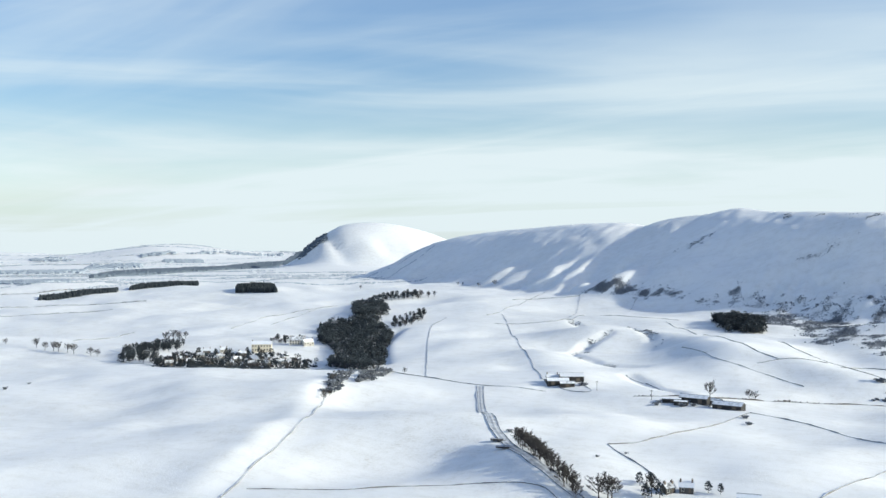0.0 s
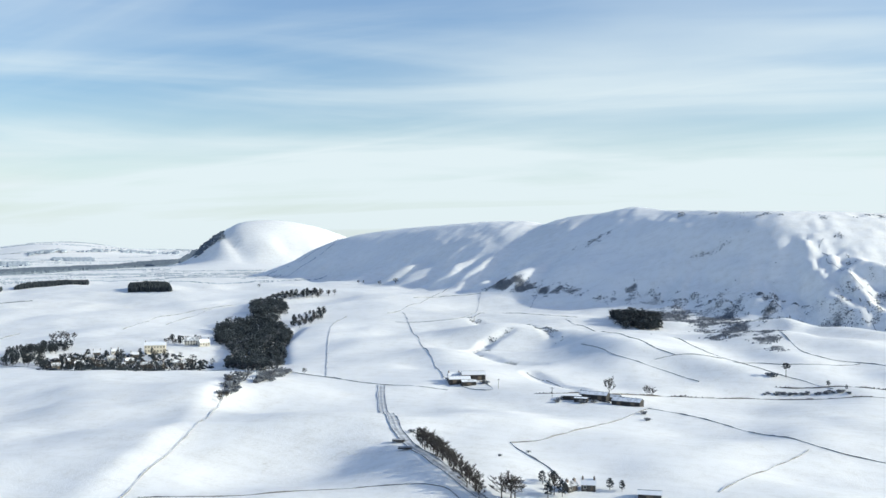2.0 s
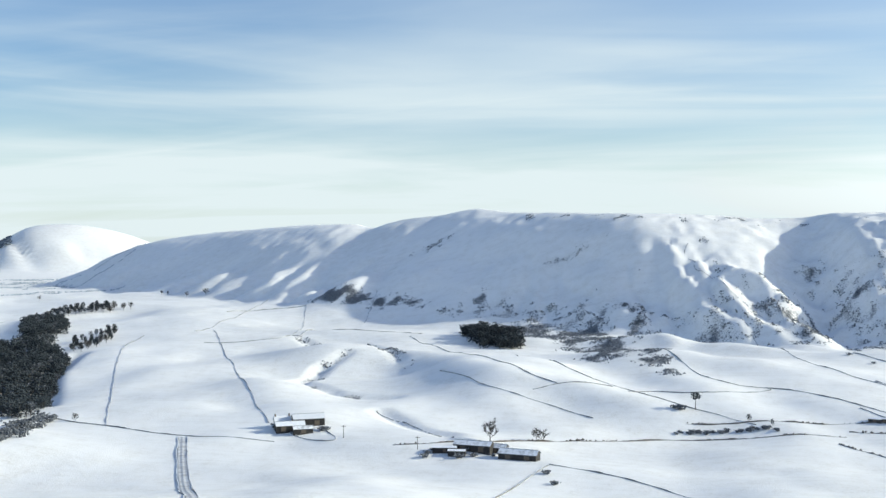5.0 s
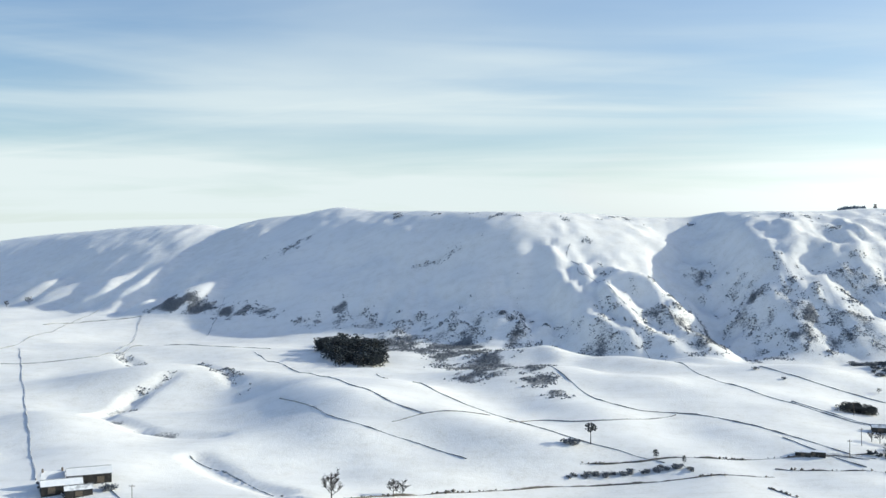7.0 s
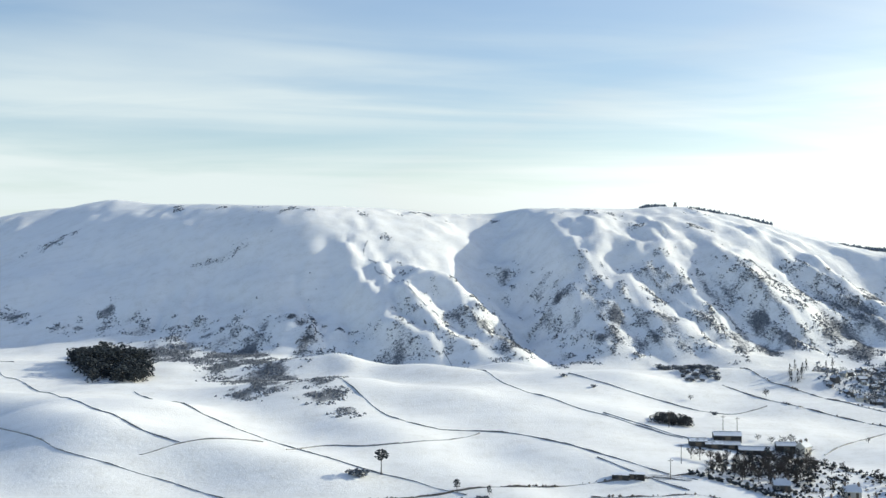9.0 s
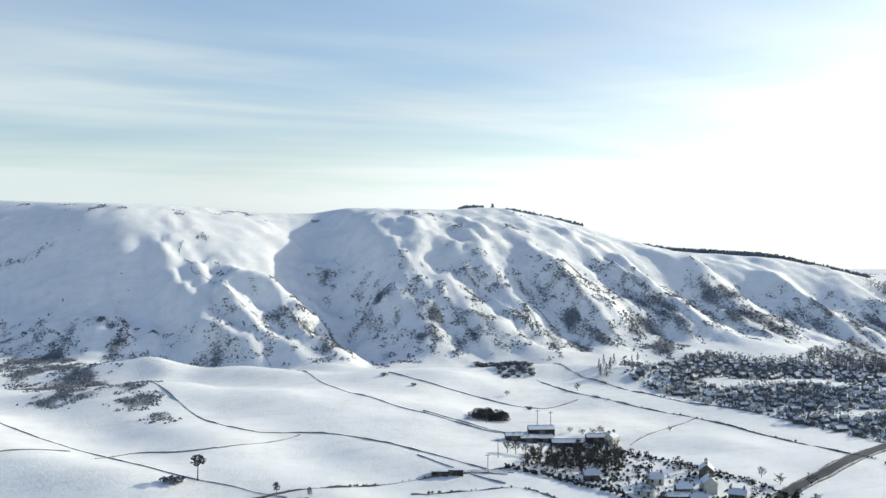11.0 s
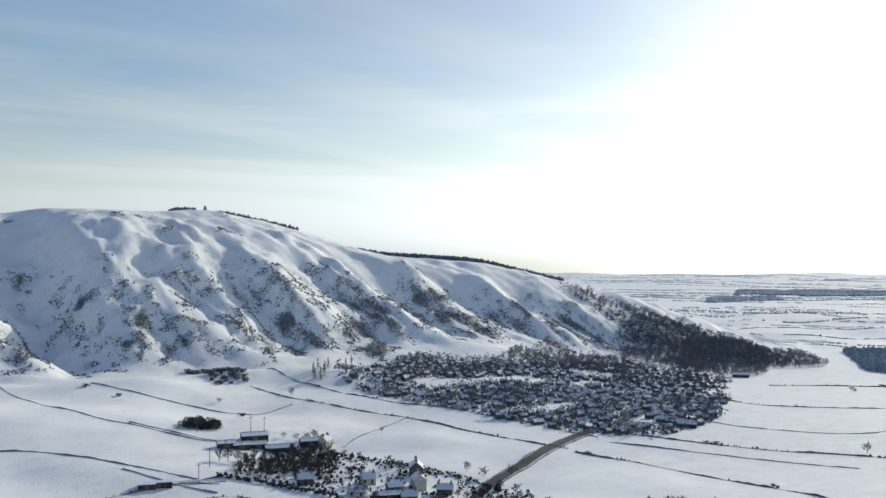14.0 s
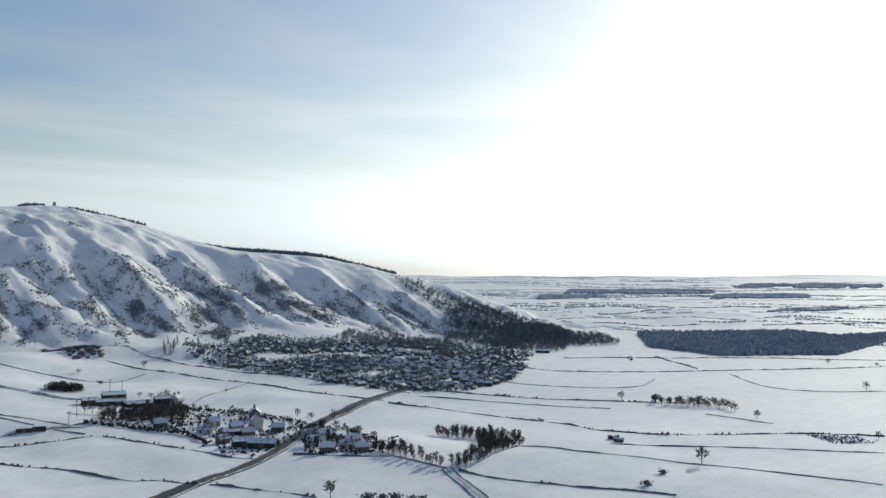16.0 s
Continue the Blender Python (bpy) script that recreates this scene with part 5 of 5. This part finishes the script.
LOW_GREEN = [tree_kind("evergreen_tree", pine_meshes(181 + k, 0.06, 0.46, 46, tuft=1.7), "dark bushy evergreen in a small plantation", "tree") for k in range(2)]
wood(DARK_WOOD, 170, 1.9, LOW_GREEN + LOW_GREEN + PINE[1:2], 4.6, 7.0, "dark pine wood", 101)
wood_mass("glen_wood", GLEN_WOOD, 1400, 1.6, WIDE_PINE + WIDE_PINE + LOW_PINE + LOW_BARE[:1], 2.6, 5.8, "dark mixed wood filling the glen beside houses", 102, keep=lambda x, y: vnoise(x / 15, y / 15, 44) > -0.55)
wood(GLEN_PINES, 95, 2.2, PINE[:2] + LOW_GREEN, 3.0, 5.2, "pines by the glen", 103)
wood(GLEN_VILL, 150, 2.6, LOW_GREEN + PINE[:2] + BARE[:1], 2.2, 4.8, "trees of the glen hamlet", 104)
wood(GLEN_LANE, 34, 2.6, BUSH + BARE[:1], 1.5, 3.4, "scrub along the burn", 105)
wood(GLEN_LANE2, 26, 2.6, BUSH, 1.8, 3.2, "scrub along the burn", 106)
wood(GLEN_ROW, 40, 3.2, PINE, 4, 6, "pine row", 107)
wood(GLEN_ROW2, 9, 5, BARE, 4.5, 6, "tree row", 108)
wood(GLEN_CLUMP, 40, 3, PINE[:2] + BARE[:1], 3.2, 5, "clump in the fields", 109)
wood(GLEN_UP, 22, 3, BARE + PINE, 2.6, 4.2, "trees of the glen hamlet", 110)
wood(SMALL_WOOD, 60, 0.9, LOW_GREEN, 1.7, 2.6, "small plantation", 111)
wood(GORSE_BANK, 60, 1.8, BUSH, 1.0, 2.4, "gorse on the bank", 112)
wood(BELT, 130, 1.3, POPLAR, 2.0, 3.6, "shelter belt", 113)
wood(BELT2, 22, 1.8, POPLAR, 2.2, 3.4, "shelter belt", 114)
wood(GROVE, 36, 2.0, BARE, 2.4, 3.6, "grove in the fields", 115)
wood_mass("hanging_wood", NOSE_WOOD, 900, 1.9, LOW_BARE + SMALL_GREEN[:1], 2.6, 4.8, "bare wood on the falling end of the hill", 116)
wood_mass("ridge_end_wood", NOSE_WOOD3, 800, 1.9, LOW_BARE + SMALL_GREEN[:1], 2.2, 4.2, "bare wood running down the end of the ridge", 126)
wood_mass("roadside_wood", NOSE_WOOD2, 420, 2.4, LOW_BARE + SMALL_GREEN[:2], 2.4, 4.4, "mixed wood round the road below the hill", 117)
HAMLET_HOUSES = [(o.location.x, o.location.y, 3.0) for o in scene.objects if o.parent is None and o.name.split(".")[0] in ("house", "barn", "shed", "large_house")]
wood(HAMLET_COPSE, 85, 2.1, BARE + BARE + BARE + LOW_GREEN[:1] + POPLAR[:1] + PINE[1:2], 2.2, 3.9, "copse of the hamlet", 128, HAMLET_HOUSES)
wood(HAMLET_W, 80, 2.4, BARE + BARE + LOW_GREEN[1:] + POPLAR[:1], 1.5, 3.0, "trees of the hamlet", 118, HAMLET_HOUSES)
wood(HAMLET_E, 38, 2.6, BARE + POPLAR[:1] + PINE[:1], 1.8, 3.4, "trees of the hamlet", 119, HAMLET_HOUSES)


def lived_in(x, y, outline, inset):
    """Whether a place lies within the ragged edge of the village and outside its open greens."""
    edge = 1e9
    for (x0, y0), (x1, y1) in zip(outline, outline[1:] + outline[:1]):
        ex, ey = x1 - x0, y1 - y0
        s = min(1, max(0, ((x - x0) * ex + (y - y0) * ey) / (ex * ex + ey * ey)))
        edge = min(edge, math.hypot(x - x0 - s * ex, y - y0 - s * ey))
    ragged = inset - 1 + 8 * vnoise(x / 13, y / 13, 17) + 5 * vnoise(x / 5, y / 5, 18)
    return edge > ragged and vnoise(x / 24, y / 18, 15) > -0.52


def build_village():
    rng = random.Random(77)
    kinds = []
    for l, w, h, wall_mat, roof_mat, rows in ((4.2, 2.9, 1.5, HARL_GREY, SLATE, 1), (4.6, 3.0, 2.1, HARL_GREY, SLATE, 2), (3.8, 2.9, 2.0, HARL_PALE, SLATE, 2),
                                            (5.6, 2.9, 1.5, HARL_GREY, ROOF_SNOW, 1), (4.0, 3.2, 1.5, HARL_GREY, SLATE, 1)):
        kinds.append(make_house("house", l, w, h, w * 0.4, wall_mat, roof_mat, "small village house with a snowy gabled roof", "house", stacks=1, rows=1, fine=False))
    spots = sorted((p for p in scatter(VILLAGE, 760, 3.0, rng) if lived_in(*p, VILLAGE, 3.0)), key=lambda p: math.hypot(*p))
    lie = lambda x, y: 29 + rng.choice((0, 0, 90, 0, 180)) + rng.gauss(0, 12) + 50 * vnoise(x / 90, y / 90, 5)
    for k, (x, y) in enumerate(spots[:297]):
        ob = kinds[k] if k < len(kinds) else copy_thing(kinds[rng.randrange(len(kinds))], Matrix.Identity(4))
        set_down(ob, x, y, lie(x, y), "village houses", rng.uniform(0.46, 0.68))
    walls, roofs = [], []
    for x, y in spots[297:]:
        l, w, h = rng.uniform(2.0, 3.0), rng.uniform(1.4, 1.9), rng.uniform(0.8, 1.3)
        m = pose(x, y, height(x, y), rz=lie(x, y))
        for pieces, (v, f) in ((walls, gable(l, w, h, 0.4 * w)), (roofs, pitched(l, w, h, 0.4 * w, 0.1, 0.09))):
            pieces.append(([m @ Vector(q) for q in v], f))
    farther = new("village_houses", mesh_of("village_walls", *merged(walls), HARL_GREY))
    tagged(farther, "farther village houses with snowy slate roofs", "houses", kind="stuff")
    tagged(child("roof", mesh_of("village_roofs", *merged(roofs), SLATE), farther), "snow-dusted slate roofs", kind="stuff")
    taken = [(x, y, 1.2) for x, y in spots]
    wood_mass("village_trees", VILLAGE, 2300, 1.15, SMALL_GREEN + LOW_BARE[:1], 1.1, 2.4, "garden trees and shrubs between the village houses", 121, taken, lambda x, y: lived_in(x, y, VILLAGE, 1.0))
    groves = lambda x, y: lived_in(x, y, VILLAGE, 0.0) and vnoise(x / 19, y / 14, 25) > 0.02
    wood_mass("village_groves", VILLAGE, 1500, 1.2, SMALL_GREEN + LOW_BARE[:1], 2.2, 4.4, "groups of tall dark trees among the village houses", 123, taken, groves)
    wood_mass("upper_wood", UPPER_VILL_TREES, 620, 1.6, SMALL_GREEN + LOW_BARE, 1.8, 3.8, "dark trees along the slope above the village", 122, taken)


build_village()


def stuff(name, pieces, mat, label, category):
    v, f = [], []
    for pv, pf in pieces:
        n = len(v)
        v.extend(pv)
        f.extend([tuple(i + n for i in q) for q in pf])
    tagged(new(name, mesh_of(name, v, f, mat)), label, category, kind="stuff")


def far_wood(name, outline, gap, tall, seed, label, mat=NEEDLES):
    """A distant plantation: rows of small ragged conifers in one mesh."""
    rng = random.Random(seed)
    xs, ys = [p[0] for p in outline], [p[1] for p in outline]
    spots = []
    x = min(xs)
    while x < max(xs):
        y = min(ys)
        while y < max(ys):
            a, b = x + rng.uniform(-0.4, 0.4) * gap, y + rng.uniform(-0.4, 0.4) * gap
            if inside(a, b, outline) and not inside(a, b, CLEARING) and (name != "distant_wood" or vnoise(a / 90, b / 90, 333) + 0.7 * vnoise(a / 25, b / 25, 334) > -0.3):
                spots.append((a, b))
            y += gap
        x += gap
    zs = ground(np.array([p[0] for p in spots]), np.array([p[1] for p in spots]))
    pieces = []
    for (a, b), z in zip(spots, zs):
        t = tall * rng.uniform(0.72, 1.12)
        r = gap * rng.uniform(0.6, 0.9)
        turn = rng.uniform(0, 6.28)
        rings = []
        for up, k in ((0.0, 0.9), (0.6, 0.85)):
            rings += [(a + r * k * rng.uniform(0.7, 1.25) * math.cos(turn + j * 1.2566), b + r * k * rng.uniform(0.7, 1.25) * math.sin(turn + j * 1.2566), z + t * up * rng.uniform(0.8, 1.2)) for j in range(5)]
        faces = [(j, (j + 1) % 5, 5 + (j + 1) % 5, 5 + j) for j in range(5)] + [(5 + j, 5 + (j + 1) % 5, 10) for j in range(5)]
        pieces.append((rings + [(a + rng.gauss(0, 0.15) * r, b + rng.gauss(0, 0.15) * r, z + t)], faces))
    stuff(name, pieces, mat, label, "wood")


far_wood("plantation", BIG_WOOD, 2.4, 3.3, 201, "wide dark conifer plantation across snowy fields", HAZED)
far_wood("plantation", FAR_BLOCK, 2.0, 5.6, 202, "square block of dark conifers on a snowy slope")
far_wood("shelter_strip", FAR_STRIP_A, 2.0, 3.8, 203, "long dark strip of conifers between fields")
far_wood("shelter_strip", FAR_STRIP_B, 2.0, 3.8, 204, "long dark strip of conifers between fields")
far_wood("forest_edge", FAR_STRIP_C, 7.0, 6.0, 205, "dark forest edge below the far hill", HAZE_GREEN)
far_wood("forest_edge", HILL_WOOD, 7.0, 5.0, 206, "dark wood on the flank of the far hill", HAZE_GREEN)
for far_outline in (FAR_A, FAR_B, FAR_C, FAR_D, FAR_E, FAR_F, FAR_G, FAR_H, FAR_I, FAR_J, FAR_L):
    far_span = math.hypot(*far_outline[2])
    # nearer and farther woods take two strengths of haze painted into their colour
    far_wood("distant_wood", far_outline, max(3.2, far_span / 260), max(2.0, far_span / 560), 210, "distant woodland strip across snowy farmland", HAZED if far_span < 900 else FAR_HAZED)


def far_hedgerows():
    """Hedges and tree lines of the plain, thinning to the skyline, as one mesh of small ragged clumps."""
    rng = random.Random(88)
    pieces, spots = [], []
    for k in range(280):
        left = k % 2 == 0
        d = 620 * (4200 / 620) ** rng.random() if not left else 900 * (4300 / 900) ** rng.random()
        az = radians(rng.uniform(44, 74)) if not left else radians(rng.uniform(-58, -33))
        cx, cy = d * math.sin(az), d * math.cos(az)
        if (left and math.hypot(cx + 1137, cy - 1862) < 420) or (not left and cy > 430 and cx < 640):
            continue
        run = az + math.pi / 2 + rng.gauss(0, 0.35)
        long, tall = rng.uniform(0.05, 0.2) * d, rng.uniform(0.6, 1.5) * (0.6 + d / 2600)
        n = int(long / tall)
        deep = rng.choice((0.2, 0.2, 0.6, 2.5))
        for j in range(n):
            if vnoise(j * 0.18, k * 3.7, 12) < -0.35:
                continue
            s = (j / n - 0.5) * long
            x = cx + s * math.sin(run) + rng.gauss(0, deep) * tall
            y = cy + s * math.cos(run) + rng.gauss(0, deep) * tall
            spots.append((x, y, tall))
    zs = ground(np.array([p[0] for p in spots]), np.array([p[1] for p in spots]))
    for (x, y, tall), z in zip(spots, zs):
        pieces.append(clump(rng, (x, y, z + 0.3 * tall), tall * rng.uniform(0.6, 1.0), 0.7))
    stuff("far_hedgerows", pieces, FAR_HAZED, "distant hedgerows and tree lines across snowy farmland", "hedgerow")


far_hedgerows()


def crest_wood(x0, x1, back0, back1, tall, seed):
    rng = random.Random(seed)
    outline = [(x, float(curve_at(np.array([x]), CREST_X, CREST_Y)[0]) + back0) for x in np.linspace(x0, x1, 8)]
    outline += [(x, float(curve_at(np.array([x]), CREST_X, CREST_Y)[0]) + back1) for x in np.linspace(x1, x0, 8)]
    far_wood("crest_wood", [(float(a), float(b)) for a, b in outline], 1.25, tall, seed, "dark conifer edge along the top of the hill", HAZE_GREEN)


crest_wood(234, 284, 3, 18, 3.8, 206)
crest_wood(205, 220, 4, 16, 3.2, 207)
crest_wood(322, 445, 1, 14, 3.4, 208)


def build_scrub():
    """Heather and gorse on the hillside, thick where the snow is broken."""
    rng = np.random.default_rng(9)
    x, y = rng.uniform(-330, 560, 900000), rng.uniform(285, 640, 900000)
    bare = cover_at(x, y)
    keep = (bare > 0.12) & (bare + 0.34 * fbm(x / 5.0, y / 5.0, 301, 3) + rng.uniform(-0.14, 0.14, len(x)) > 0.41)
    x, y = x[keep][:120000], y[keep][:120000]
    z = ground(x, y)
    n = len(x)
    size = rng.uniform(0.1, 1.0, n) ** 3 * 0.6 + 0.14
    turn = rng.uniform(0, 6.283, n)
    verts = []
    for k in range(5):
        r = size * rng.uniform(0.6, 1.2, n)
        verts.append(np.stack([x + r * np.cos(turn + k * 1.2566), y + r * np.sin(turn + k * 1.2566), z - 0.15 + rng.uniform(0, 0.15, n)], -1))
    verts.append(np.stack([x + size * rng.normal(0, 0.25, n), y + size * rng.normal(0, 0.25, n), z + size * rng.uniform(0.5, 1.0, n)], -1))
    v = np.stack(verts, 1).reshape(-1, 3)
    base = np.arange(n)[:, None] * 6
    f = np.concatenate([np.stack([base[:, 0] + k, base[:, 0] + (k + 1) % 5, base[:, 0] + 5], 1) for k in range(5)])
    me = bpy.data.meshes.new("hillside_scrub")
    me.from_pydata(v.tolist(), [], f.tolist())
    me.materials.append(SCRUB)
    tagged(new("hillside_scrub", me), "dark heather and gorse breaking through snow on the hillside", "scrub", kind="stuff")


build_scrub()


def build_cairn():
    x, y = 224.0, float(curve_at(np.array([224.0]), CREST_X, CREST_Y)[0]) + 2
    root = new("summit_tower", None)
    root.location = (x, y, height(x, y))
    child("shaft", mesh_of("tower_shaft", *merged([box(-0.9, 0.9, -0.9, 0.9, -0.6, 2.2), box(-0.6, 0.6, -0.6, 0.6, 2.2, 3.6)]), STONE), root)
    child("cap", mesh_of("tower_cap", *box(-0.75, 0.75, -0.75, 0.75, 3.6, 3.85), STONE), root)
    tagged(root, "small square stone tower on the snowy hilltop", "tower")


build_cairn()


def low_growth(name, outline, n, low, high, mat, label, seed):
    rng = random.Random(seed)
    spots = [p for p in scatter(outline, n, 0.7, rng) if outline is not VILLAGE or lived_in(*p, VILLAGE, 0.0)]
    zs = ground(np.array([p[0] for p in spots]), np.array([p[1] for p in spots]))
    sizes = [rng.uniform(low, high) for _ in spots]
    stuff(name, [clump(rng, (x, y, z + 0.3 * s), s, 0.75) for (x, y), z, s in zip(spots, zs, sizes)], mat, label, "shrubs")


low_growth("village_shrubs", VILLAGE, 4600, 0.3, 0.85, HAZE_GREEN, "dark garden shrubs and hedges among village houses", 401)
low_growth("hamlet_shrubs", HAMLET_W, 560, 0.25, 0.7, NEEDLES, "dark shrubs round the hamlet's gardens", 402)
low_growth("hamlet_shrubs", HAMLET_E, 380, 0.3, 0.7, NEEDLES, "dark shrubs round the hamlet's gardens", 403)


def overgrown_hedge(tall, *points):
    """A broad untrimmed hedge of many clumps along a line."""
    rng = random.Random(next_seed())
    spots = [(x + rng.gauss(0, 0.35), y + rng.gauss(0, 0.35)) for (x, y), _ in zip(*along(points, 0.28))]
    zs = ground(np.array([p[0] for p in spots]), np.array([p[1] for p in spots]))
    pieces = [clump(rng, (x, y, z + tall * rng.uniform(0.1, 0.75)), tall * rng.uniform(0.3, 0.55), 0.8) for (x, y), z in zip(spots, zs)]
    tagged(new("hedge", mesh_of("overgrown_hedge", *merged(pieces), NEEDLES)), "dark overgrown hedge between a hamlet and a snowy field", "hedge", "hamlet hedges")


overgrown_hedge(1.2, (92.8, 233.8), (97.9, 229.9), (102.9, 224.2), (106.4, 217.3), (109.2, 210.7), (110.8, 203), (109, 192))
overgrown_hedge(0.9, (133, 251), (135.5, 240.4), (137.5, 225.2), (141.5, 217.3), (149, 204.4), (148, 190))
overgrown_hedge(0.8, (103, 224), (111, 219), (118, 216))
overgrown_hedge(0.8, (122, 256), (131, 261), (135, 256))
low_growth("glen_shrubs", GLEN_VILL, 800, 0.5, 1.3, NEEDLES, "dark shrubs round the glen's houses", 404)
low_growth("rough_grass", ROUGH, 170, 0.15, 0.5, SCRUB, "rough dark grass and rushes in a snowy field", 405)
